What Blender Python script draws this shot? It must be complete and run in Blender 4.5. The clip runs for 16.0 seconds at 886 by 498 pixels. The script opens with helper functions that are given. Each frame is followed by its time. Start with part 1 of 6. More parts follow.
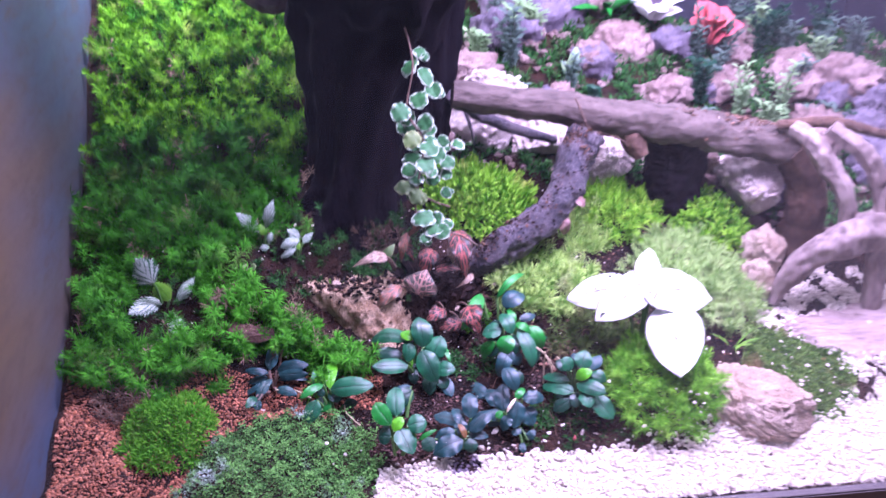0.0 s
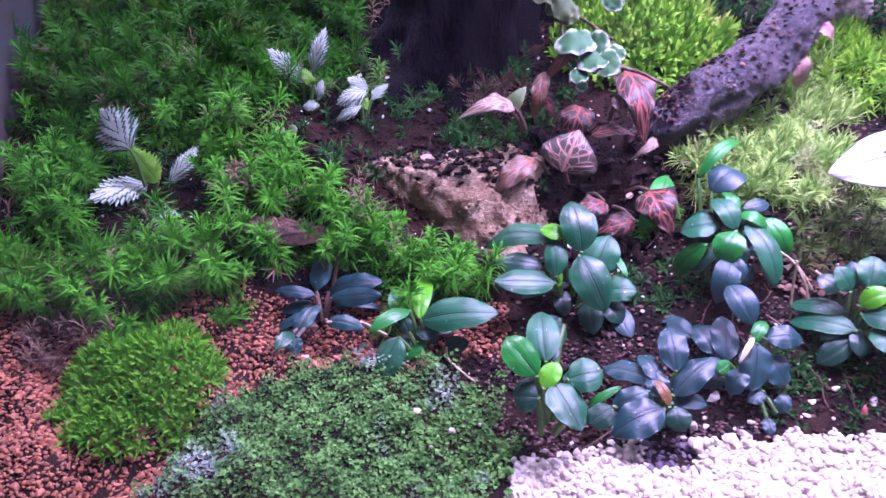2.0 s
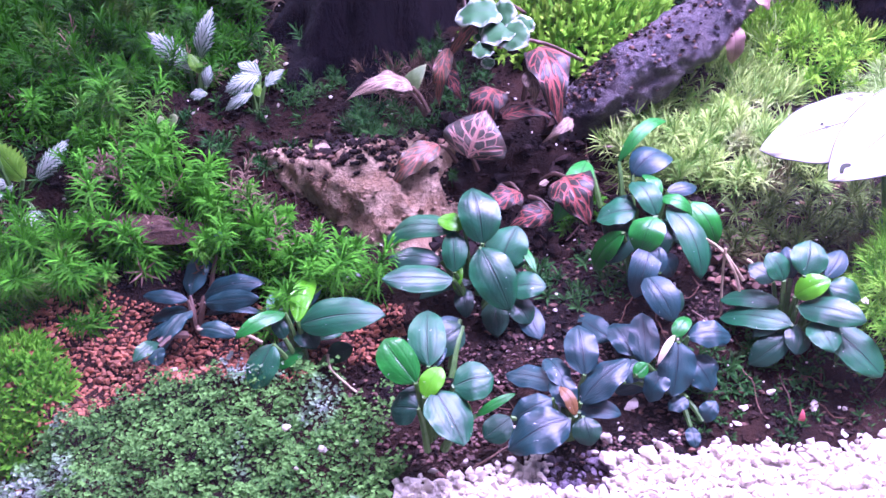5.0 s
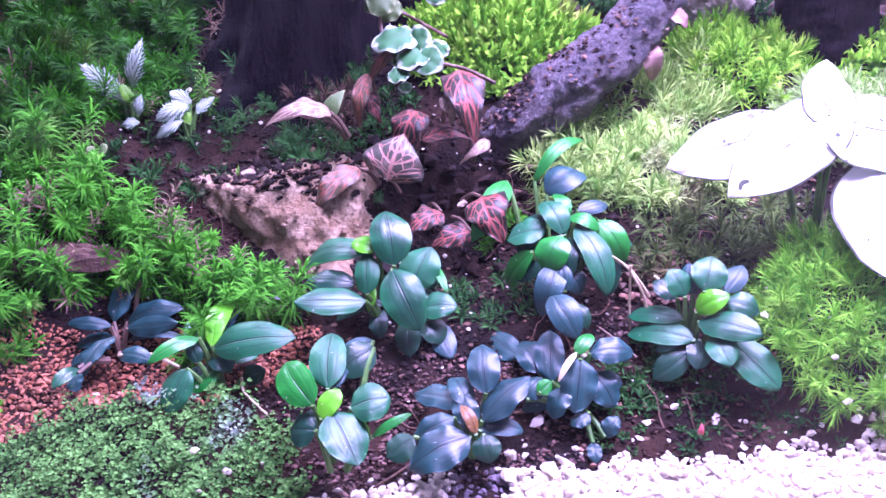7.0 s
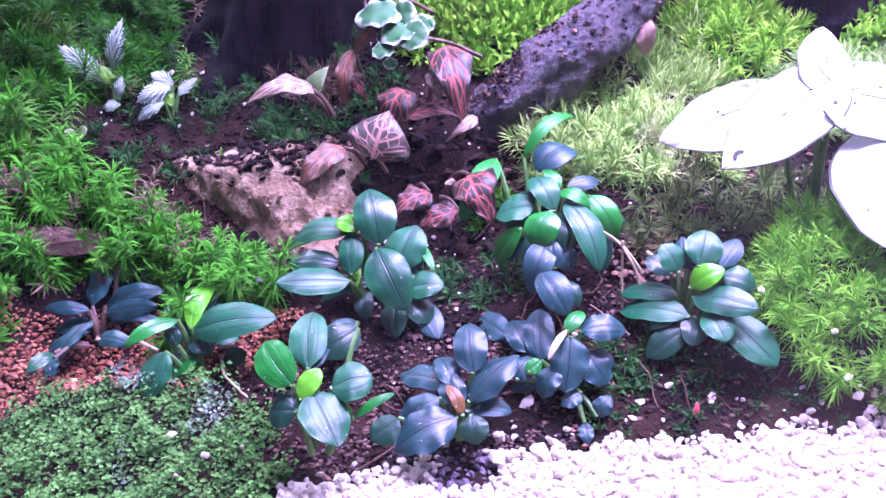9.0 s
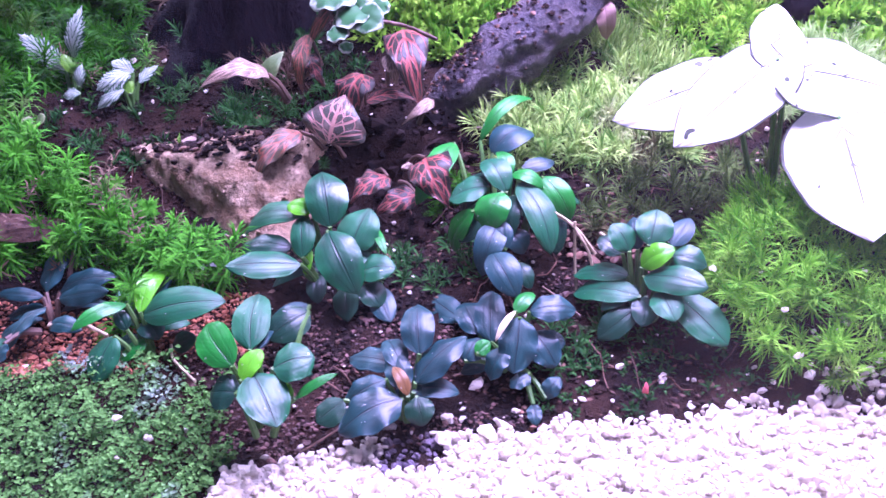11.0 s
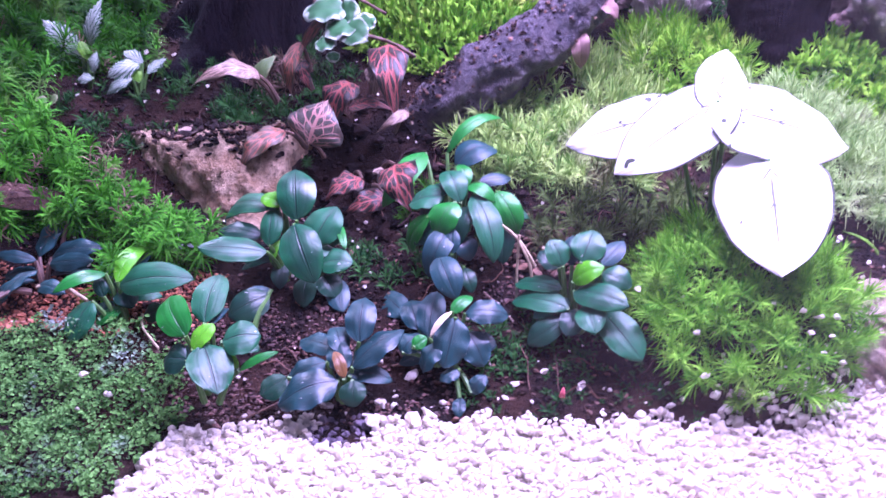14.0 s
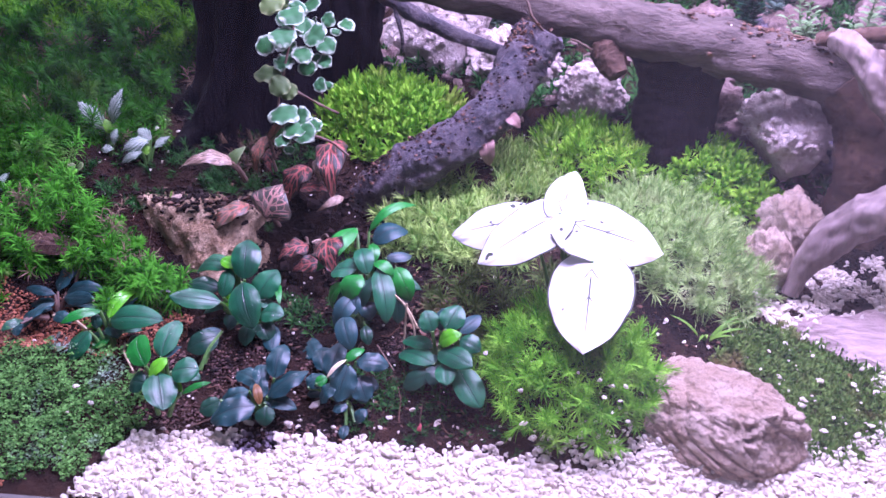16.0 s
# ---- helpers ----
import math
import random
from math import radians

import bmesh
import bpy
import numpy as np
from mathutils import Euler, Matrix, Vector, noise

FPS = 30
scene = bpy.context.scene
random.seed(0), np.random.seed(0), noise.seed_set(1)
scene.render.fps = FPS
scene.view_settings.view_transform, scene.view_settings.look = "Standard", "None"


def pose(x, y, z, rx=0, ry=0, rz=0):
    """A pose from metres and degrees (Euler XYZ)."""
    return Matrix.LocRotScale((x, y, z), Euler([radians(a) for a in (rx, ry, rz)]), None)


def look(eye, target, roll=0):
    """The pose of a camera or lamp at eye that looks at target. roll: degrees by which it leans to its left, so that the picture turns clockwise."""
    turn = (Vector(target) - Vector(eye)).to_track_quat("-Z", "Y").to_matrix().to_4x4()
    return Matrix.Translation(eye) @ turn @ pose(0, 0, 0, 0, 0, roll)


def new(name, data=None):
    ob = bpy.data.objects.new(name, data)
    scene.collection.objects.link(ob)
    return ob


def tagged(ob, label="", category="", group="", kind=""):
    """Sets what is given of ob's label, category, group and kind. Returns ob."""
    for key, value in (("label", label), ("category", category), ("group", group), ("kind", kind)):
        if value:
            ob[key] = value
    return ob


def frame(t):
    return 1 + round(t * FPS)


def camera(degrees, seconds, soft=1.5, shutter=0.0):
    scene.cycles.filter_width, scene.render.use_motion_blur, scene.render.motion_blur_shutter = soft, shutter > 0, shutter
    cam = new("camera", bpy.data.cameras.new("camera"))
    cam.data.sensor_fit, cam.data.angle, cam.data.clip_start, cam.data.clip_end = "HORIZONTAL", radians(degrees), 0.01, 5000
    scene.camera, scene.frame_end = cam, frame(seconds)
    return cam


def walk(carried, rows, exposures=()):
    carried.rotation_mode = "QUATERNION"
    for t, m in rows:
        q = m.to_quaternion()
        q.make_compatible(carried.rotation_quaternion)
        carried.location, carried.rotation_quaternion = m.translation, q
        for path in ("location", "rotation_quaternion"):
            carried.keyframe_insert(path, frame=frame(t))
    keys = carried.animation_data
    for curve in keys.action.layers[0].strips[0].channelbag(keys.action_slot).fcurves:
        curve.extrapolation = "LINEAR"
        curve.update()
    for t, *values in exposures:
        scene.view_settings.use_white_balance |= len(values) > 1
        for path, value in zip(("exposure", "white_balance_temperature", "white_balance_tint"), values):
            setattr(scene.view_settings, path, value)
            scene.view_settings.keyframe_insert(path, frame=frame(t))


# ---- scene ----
cam = camera(53.1, 16.0, 1.55, 0.5)
PATH = [
    (0, (0.019, 0.028, 0.564), (-0.017, 1.854, -0.252), 0.5),
    (0.5, (0.011, 0.147, 0.474), (-0.072, 1.962, -0.361), 0.1),
    (1, (-0.009, 0.219, 0.381), (-0.121, 2.042, -0.433), 0.0),
    (1.5, (-0.036, 0.299, 0.318), (-0.169, 2.125, -0.487), -0.3),
    (2, (-0.062, 0.339, 0.299), (-0.207, 2.174, -0.481), -0.4),
    (2.5, (-0.065, 0.372, 0.275), (-0.211, 2.207, -0.505), -0.8),
    (3, (-0.052, 0.393, 0.261), (-0.186, 2.231, -0.515), -0.8),
    (3.5, (-0.037, 0.396, 0.256), (-0.175, 2.241, -0.504), -1.0),
    (4, (-0.025, 0.393, 0.254), (-0.162, 2.243, -0.492), -1.1),
    (6.5, (0.035, 0.397, 0.265), (-0.13, 2.26, -0.444), -2.7),
    (7, (0.051, 0.391, 0.265), (-0.116, 2.256, -0.439), -3.0),
    (7.5, (0.058, 0.387, 0.264), (-0.108, 2.252, -0.438), -3.1),
    (8, (0.055, 0.393, 0.258), (-0.115, 2.259, -0.441), -3.3),
    (10.5, (0.078, 0.403, 0.237), (-0.109, 2.268, -0.462), -4.2),
    (11, (0.088, 0.403, 0.234), (-0.106, 2.269, -0.46), -4.3),
    (11.5, (0.104, 0.406, 0.231), (-0.097, 2.268, -0.468), -4.4),
    (12, (0.118, 0.409, 0.229), (-0.091, 2.272, -0.466), -4.6),
    (12.5, (0.126, 0.411, 0.227), (-0.093, 2.273, -0.467), -4.6),
    (13, (0.128, 0.403, 0.23), (-0.1, 2.264, -0.466), -4.3),
    (13.5, (0.129, 0.39, 0.233), (-0.119, 2.249, -0.462), -3.2),
    (14, (0.138, 0.37, 0.244), (-0.135, 2.232, -0.433), -0.0),
    (14.5, (0.174, 0.35, 0.273), (-0.129, 2.21, -0.398), 0.7),
    (15, (0.212, 0.315, 0.304), (-0.122, 2.168, -0.368), 1.1),
    (15.5, (0.253, 0.27, 0.333), (-0.121, 2.117, -0.337), 2.0),
    (16, (0.268, 0.261, 0.342), (-0.144, 2.098, -0.332), 2.2),
]
EXPOSURES = [(0.0, 0.06, 5350, 38), (1.0, 0.04, 5350, 40), (2.0, 0.06, 5280, 50), (3.5, 0.09, 5250, 54), (6.5, 0.55, 5140, 53), (8.0, 0.48, 5120, 54), (10.5, 0.36, 5100, 51),
             (12.5, 0.16, 5140, 51), (14.0, 0.08, 5120, 51), (14.5, 0.0, 5050, 46), (15.0, -0.74, 5250, 41), (15.5, -0.33, 5300, 39), (16.0, -0.24, 5300, 39)]
walk(cam, [(t, look(eye, target, roll)) for t, eye, target, roll in PATH], EXPOSURES)

# ---- world and lights ----
world = bpy.data.worlds.new("world")
scene.world = world
world.use_nodes = True
world.node_tree.nodes["Background"].inputs[0].default_value = (0.52, 0.58, 0.85, 1)
world.node_tree.nodes["Background"].inputs[1].default_value = 0.20


def area_lamp(name, place, target, size, size_y, watts, colour):
    data = bpy.data.lights.new(name, "AREA")
    data.shape, data.size, data.size_y, data.energy, data.color = "RECTANGLE", size, size_y, watts, colour
    ob = new(name, data)
    ob.matrix_world = look(place, target)
    return ob


area_lamp("led_lamp", (0.31, 0.86, 0.78), (0.29, 0.92, 0.0), 0.62, 0.22, 27.5, (0.97, 0.80, 1.06))
# added fill lamp, no real fixture: brightens the top of the bank
area_lamp("bank_fill_lamp", (-0.39, 1.26, 0.66), (-0.39, 1.28, 0.36), 0.22, 0.10, 11.5, (0.98, 0.90, 0.98))
# added fill lamp, no real fixture: lifts the rocks at the back
area_lamp("rear_fill_lamp", (0.36, 1.25, 0.80), (0.36, 1.24, 0.0), 0.60, 0.10, 7.0, (0.97, 0.84, 0.98))

# ---- small tools ----
MM = 0.001
rng = np.random.default_rng(7)


def wob(x, y, f=1.0, s=0.0):
    """Smooth wobble of about -1 to 1 over the plan."""
    return (np.sin(f * 61 * x + 1.7 * np.sin(f * 43 * y + s) + s) + np.sin(f * 57 * y + 1.3 * np.sin(f * 71 * x + 2 * s) + 2.1 * s)
            + 0.6 * np.sin(f * 131 * (x + y) + 3 * s) + 0.6 * np.sin(f * 149 * (x - y) + s)) / 3.2


def mesh_of(name, verts, faces, uvs=None, smooth=True):
    me = bpy.data.meshes.new(name)
    me.from_pydata(np.asarray(verts).tolist(), [], [list(map(int, f)) for f in faces])
    if uvs is not None:
        layer = me.uv_layers.new(name="UVMap")
        idx = np.empty(len(me.loops), dtype=np.int32)
        me.loops.foreach_get("vertex_index", idx)
        layer.data.foreach_set("uv", np.asarray(uvs, dtype=np.float32)[idx].ravel())
    me.polygons.foreach_set("use_smooth", np.full(len(me.polygons), smooth))
    me.update()
    me.validate()
    if smooth:
        me.set_sharp_from_angle(angle=math.radians(58))
    return me


def part(name, me, material, parent, label=""):
    """One mesh object under a thing or under a part."""
    ob = new(name, me)
    me.materials.append(material)
    ob.parent = parent
    return tagged(ob, label)


def thing(name, place, label, category, group="", kind=""):
    ob = new(name)
    ob.empty_display_size = 0.01
    ob.location = place
    return tagged(ob, label, category, group, kind)


def solo(name, me, material, label, category, group="", kind="", place=(0, 0, 0)):
    ob = new(name, me)
    me.materials.append(material)
    ob.location = place
    return tagged(ob, label, category, group, kind)


def smooth_line(points, n):
    """Catmull-Rom through points (any number of columns)."""
    p = np.asarray(points, float)
    p = np.vstack([2 * p[0] - p[1], p, 2 * p[-1] - p[-2]])
    out = []
    for u in np.linspace(0, len(p) - 3 - 1e-6, n):
        i, t = int(u), u - int(u)
        a, b, c, d = p[i:i + 4]
        out.append(0.5 * (2 * b + (c - a) * t + (2 * a - 5 * b + 4 * c - d) * t * t + (3 * b - a - 3 * c + d) * t ** 3))
    return np.array(out)


def tube(points, n=24, sides=10, rough=0.0, ridges=0, ridge=0.0, seed=0.0, cap=True):
    """A tapered, uneven tube; rows of points are x, y, z, radius."""
    line = smooth_line(points, n)
    c, r = line[:, :3], line[:, 3]
    verts, uvs = [], []
    ref = np.array([0.31, 0.2, 0.93])
    for i in range(n):
        t = c[min(i + 1, n - 1)] - c[max(i - 1, 0)]
        t = t / (np.linalg.norm(t) + 1e-9)
        a = ref - t * (ref @ t)
        a = a / (np.linalg.norm(a) + 1e-9)
        ref = a
        b = np.cross(t, a)
        for k in range(sides):
            th = 2 * math.pi * k / sides
            q = 1 + ridge * math.sin(ridges * th + seed + 2.5 * math.sin(i * 0.06 + seed)) * (0.7 + 0.3 * math.sin(i * 0.7))
            p = c[i] + (a * math.cos(th) + b * math.sin(th)) * r[i] * q
            if rough:
                v = Vector(p) * (0.9 / max(r.max(), 1e-4))
                nz = noise.noise(v + Vector((seed, 0, 0))) + 0.5 * noise.noise(v * 2.7 + Vector((0, seed, 0))) + 0.3 * noise.noise(v * 7)
                p = p + (a * math.cos(th) + b * math.sin(th)) * r[i] * rough * nz
            verts.append(p)
            uvs.append((k / sides, i / n))
    faces = [(i * sides + k, i * sides + (k + 1) % sides, (i + 1) * sides + (k + 1) % sides, (i + 1) * sides + k)
             for i in range(n - 1) for k in range(sides)]
    if cap:
        for i, rev in ((0, True), (n - 1, False)):
            verts.append(c[i])
            uvs.append((0.5, 0.5))
            for k in range(sides):
                f = (i * sides + k, i * sides + (k + 1) % sides, len(verts) - 1)
                faces.append(f[::-1] if rev else f)
    return np.array(verts), faces, uvs


PROFILES = {
    "oval": ((0, .06), (.05, .40), (.16, .76), (.32, .97), (.48, 1.0), (.66, .93), (.82, .70), (.92, .42), (.98, .16), (1, 0)),
    "round": ((0, .12), (.06, .50), (.18, .82), (.40, 1.0), (.62, .98), (.80, .80), (.92, .48), (1, .06)),
    "ovate": ((0, .30), (.08, .72), (.22, 1.0), (.42, .94), (.66, .64), (.86, .28), (.96, .08), (1, 0)),
    "heart": ((0, .46), (.05, .74), (.16, .94), (.32, 1.0), (.50, .95), (.66, .79), (.80, .56), (.90, .33), (.96, .15), (1, 0)),
    "toothed": ((0, .10), (.10, .46), (.28, .88), (.48, 1.0), (.68, .86), (.84, .52), (.94, .24), (1, .02)),
}


def leaf(base, tip, width, up=(0, -0.6, 0.8), bow=0.12, fold=0.0, wave=0.0, shape="oval", seed=0.0, thick=0.45 * MM, nv=18, nu=12, sweep=0.0, twist=0.0, dome=0.07):
    """A leaf blade from base to tip, with thickness; across is u, along is v. It arches along, domes across and has a sunk midrib."""
    base, tip = np.asarray(base, float), np.asarray(tip, float)
    d = tip - base
    length = np.linalg.norm(d)
    d = d / length
    side = np.cross(d, np.asarray(up, float))
    side = side / (np.linalg.norm(side) + 1e-9)
    nrm = np.cross(side, d)
    prof = np.array(PROFILES[shape])
    if shape == "toothed":
        nv = max(nv, 22)
    if shape == "heart":
        nv, nu = 32, 16
    v = (np.arange(nv + 1) / nv)[:, None]
    s = (2 * np.arange(nu + 1) / nu - 1)[None]
    fine = np.interp(np.linspace(-0.1, 1.1, 121), prof[:, 0], prof[:, 1])
    fine = np.convolve(fine, np.hanning(11) / np.hanning(11).sum(), "same")
    fine[110] *= 0.3
    w = np.interp(v, np.linspace(0, 1, 101), fine[10:111])
    lag = np.zeros_like(v * s)
    if shape == "toothed":
        tooth = (np.arange(nv + 1) % 2)[:, None]
        w = w * (1.08 - 0.34 * tooth)
        lag = -0.05 * length * np.abs(s) * tooth
    if shape == "heart":
        lag = -0.11 * length * (1 - v) ** 4 * np.abs(s) ** 1.5
    rim = np.abs(s)
    lift = fold * rim * width / 2 * w - dome * width * s * s * w - 0.030 * width * np.exp(-(s / 0.13) ** 2) * w
    lift = lift + wave * width * np.sin(5.2 * math.pi * v + seed + s) * s * s
    lift = lift + 0.007 * width * np.sin(2 * math.pi * 6 * (v - 0.4 * rim) + seed) * (1 - s * s) * rim * 2
    lift = lift + 0.010 * width * np.cos(2 * math.pi * 2.1 * rim) * w * (1 - rim)
    arch = length * bow * (4 * v * (1 - v) - 0.6 * v ** 3)
    lean = sweep * length * (v * v - v)
    ca, sa = np.cos(twist * (v - 0.3)), np.sin(twist * (v - 0.3))
    out = s * w * width / 2 * (1 + 0.07 * np.sin(seed * 3 + 2.2 * s) + 0.02 * np.sin(9 * v + seed))
    top = (base + (d * length * v)[:, None, :] + (nrm * arch)[:, None, :] + (side * lean)[:, None, :]
           + side * (out * ca - lift * sa)[..., None] + nrm * (out * sa + lift * ca)[..., None] + d * lag[..., None])
    top = top.reshape(-1, 3)
    uvs = [(k / nu, i / nv) for i in range(nv + 1) for k in range(nu + 1)]
    low = top - nrm * thick
    n = len(top)
    w = nu + 1
    faces = []
    for i in range(nv):
        for k in range(nu):
            a = i * w + k
            faces.append((a, a + 1, a + w + 1, a + w))
            faces.append((n + a, n + a + w, n + a + w + 1, n + a + 1))
    ring = [i * w for i in range(nv + 1)] + [nv * w + k for k in range(1, w)] + [i * w + nu for i in range(nv - 1, -1, -1)] + list(range(nu - 1, 0, -1))
    for i, a in enumerate(ring):
        b = ring[(i + 1) % len(ring)]
        faces.append((a, b, n + b, n + a))
    return np.vstack([top, low]), faces, uvs + uvs


def rock(size, seed, detail=4, rough=0.22, cuts=7, near=0.55, crumb=0.45, faces=(), strata=0.0):
    """An uneven stone: a ball cut by planes, with noise; its origin at its middle."""
    bm = bmesh.new()
    bmesh.ops.create_icosphere(bm, subdivisions=detail, radius=1)
    r = random.Random(seed)
    planes = []
    for _ in range(cuts):
        v = Vector((r.gauss(0, 1), r.gauss(0, 1), r.gauss(0, 1))).normalized()
        planes.append((v, r.uniform(near, near + 0.3)))
    planes += [(Vector(q[:3]).normalized(), q[3]) for q in faces]
    off = Vector((seed * 3.1, seed * 1.7, seed))
    for v in bm.verts:
        p = v.co.copy()
        for pn, pd in planes:
            e = p.dot(pn) - pd
            if e > 0:
                p -= pn * e * 0.9
        k = noise.noise(p * 1.6 + off) * rough + noise.noise(p * 4.2 + off) * rough * crumb + noise.noise(p * 11 + off) * rough * crumb * 0.6 + noise.noise(p * 23 + off) * rough * crumb * 0.35
        p *= 1 + k
        if strata:
            q = p.z * 7 + p.x * 9 + 2.5 * noise.noise(p * 1.7 + off)
            p *= 1 + strata * (abs((q % 2) - 1) ** 5 * -1 + 0.3 * noise.noise(Vector((0, 0, q * 0.5))))
        v.co = Vector((p.x * size[0], p.y * size[1], p.z * size[2]))
    me = bpy.data.meshes.new("rock")
    bm.to_mesh(me)
    bm.free()
    me.polygons.foreach_set("use_smooth", np.full(len(me.polygons), True))
    return me


# ---- materials ----
def node(nt, kind, **values):
    n = nt.nodes.new(kind)
    for k, v in values.items():
        n.inputs[k.replace("_", " ")].default_value = v
    return n


def mathn(nt, op, a, b=0.0, clamp=False):
    n = nt.nodes.new("ShaderNodeMath")
    n.operation, n.use_clamp = op, clamp
    for i, v in enumerate((a, b)):
        if isinstance(v, (int, float)):
            n.inputs[i].default_value = v
        else:
            nt.links.new(v, n.inputs[i])
    return n.outputs[0]


def blend(nt, fac, a, b):
    n = nt.nodes.new("ShaderNodeMix")
    n.data_type = "RGBA"
    for i, v in ((0, fac), (6, a), (7, b)):
        if isinstance(v, (int, float)):
            n.inputs[i].default_value = v
        elif isinstance(v, tuple):
            n.inputs[i].default_value = (*v, 1)
        else:
            nt.links.new(v, n.inputs[i])
    return n.outputs[2]


def ramp(nt, fac, lo, hi):
    n = nt.nodes.new("ShaderNodeMapRange")
    nt.links.new(fac, n.inputs[0])
    n.inputs[1].default_value, n.inputs[2].default_value = lo, hi
    n.interpolation_type = "SMOOTHSTEP"
    return n.outputs[0]


def noise_of(nt, scale, detail=4.0, rough=0.6, source="Object", stretch=None):
    co = nt.nodes.new("ShaderNodeTexCoord").outputs[source]
    if stretch:
        mp = nt.nodes.new("ShaderNodeMapping")
        mp.inputs["Scale"].default_value = stretch
        nt.links.new(co, mp.inputs["Vector"])
        co = mp.outputs[0]
    n = node(nt, "ShaderNodeTexNoise", Scale=scale, Detail=detail, Roughness=rough)
    nt.links.new(co, n.inputs["Vector"])
    return n.outputs[0]


def material(name, rough=0.6, spec=0.5):
    m = bpy.data.materials.new(name)
    m.use_nodes = True
    nt = m.node_tree
    b = nt.nodes["Principled BSDF"]
    b.inputs["Roughness"].default_value = rough
    b.inputs["Specular IOR Level"].default_value = spec
    return m, nt, b


def bump(nt, b, height, strength, distance):
    n = node(nt, "ShaderNodeBump", Strength=strength, Distance=distance)
    nt.links.new(height, n.inputs["Height"])
    nt.links.new(n.outputs[0], b.inputs["Normal"])


def surface(name, c1, c2, c3, big, fine, rough=0.8, spec=0.4, strength=0.6, distance=0.002, stretch=None, island=0.0, through_=0.0):
    """Two-scale mottled surface: stains over grain, with relief."""
    m, nt, b = material(name, rough, spec)
    n1, n2 = noise_of(nt, big, 3.0, 0.6, stretch=stretch), noise_of(nt, fine, 6.0, 0.7, stretch=stretch)
    c = blend(nt, ramp(nt, n1, 0.36, 0.64), c1, c2)
    c = blend(nt, ramp(nt, n2, 0.45, 0.75), c, c3)
    if island:
        g = nt.nodes.new("ShaderNodeNewGeometry").outputs["Random Per Island"]
        hsv = nt.nodes.new("ShaderNodeHueSaturation")
        nt.links.new(mathn(nt, "ADD", mathn(nt, "MULTIPLY", g, island), 1 - island / 2), hsv.inputs["Value"])
        nt.links.new(c, hsv.inputs["Color"])
        c = hsv.outputs[0]
    nt.links.new(c, b.inputs["Base Color"])
    rr = mathn(nt, "ADD", mathn(nt, "MULTIPLY", n2, 0.3), rough - 0.15, True)
    nt.links.new(rr, b.inputs["Roughness"])
    bump(nt, b, n2, strength, distance)
    if through_:
        mix, tr = nt.nodes.new("ShaderNodeMixShader"), nt.nodes.new("ShaderNodeBsdfTranslucent")
        nt.links.new(c, tr.inputs["Color"])
        mix.inputs[0].default_value = through_
        nt.links.new(b.outputs[0], mix.inputs[1])
        nt.links.new(tr.outputs[0], mix.inputs[2])
        nt.links.new(mix.outputs[0], nt.nodes["Material Output"].inputs[0])
    return m


def moss_material(name, c1, c2, dry, dryness=0.5):
    m, nt, b = material(name, 0.7, 0.08)
    g = nt.nodes.new("ShaderNodeNewGeometry").outputs["Random Per Island"]
    n1 = noise_of(nt, 22.0, 3.0)
    n2 = noise_of(nt, 60.0, 2.0)
    g = mathn(nt, "ADD", mathn(nt, "MULTIPLY", g, 0.65), mathn(nt, "MULTIPLY", ramp(nt, n2, 0.35, 0.68), 0.5), True)
    c = blend(nt, g, c1, c2)
    c = blend(nt, mathn(nt, "MULTIPLY", ramp(nt, n1, 0.55, 0.75), dryness), c, dry)
    nt.links.new(c, b.inputs["Base Color"])
    mix, tr = nt.nodes.new("ShaderNodeMixShader"), nt.nodes.new("ShaderNodeBsdfTranslucent")
    nt.links.new(c, tr.inputs["Color"])
    mix.inputs[0].default_value = 0.22
    nt.links.new(b.outputs[0], mix.inputs[1])
    nt.links.new(tr.outputs[0], mix.inputs[2])
    nt.links.new(mix.outputs[0], nt.nodes["Material Output"].inputs[0])
    return m


def leaf_coords(nt):
    sep = nt.nodes.new("ShaderNodeSeparateXYZ")
    nt.links.new(nt.nodes.new("ShaderNodeTexCoord").outputs["UV"], sep.inputs[0])
    u, v = sep.outputs[0], sep.outputs[1]
    return u, v, mathn(nt, "MULTIPLY", mathn(nt, "ABSOLUTE", mathn(nt, "SUBTRACT", u, 0.5)), 2.0)


def ribs(nt, v, a, count, slant=0.35):
    """Side veins: 1 on the vein."""
    x = mathn(nt, "MULTIPLY", mathn(nt, "SUBTRACT", v, mathn(nt, "MULTIPLY", a, slant)), count * 2 * math.pi)
    return mathn(nt, "ADD", mathn(nt, "MULTIPLY", mathn(nt, "SINE", x), 0.5), 0.5)


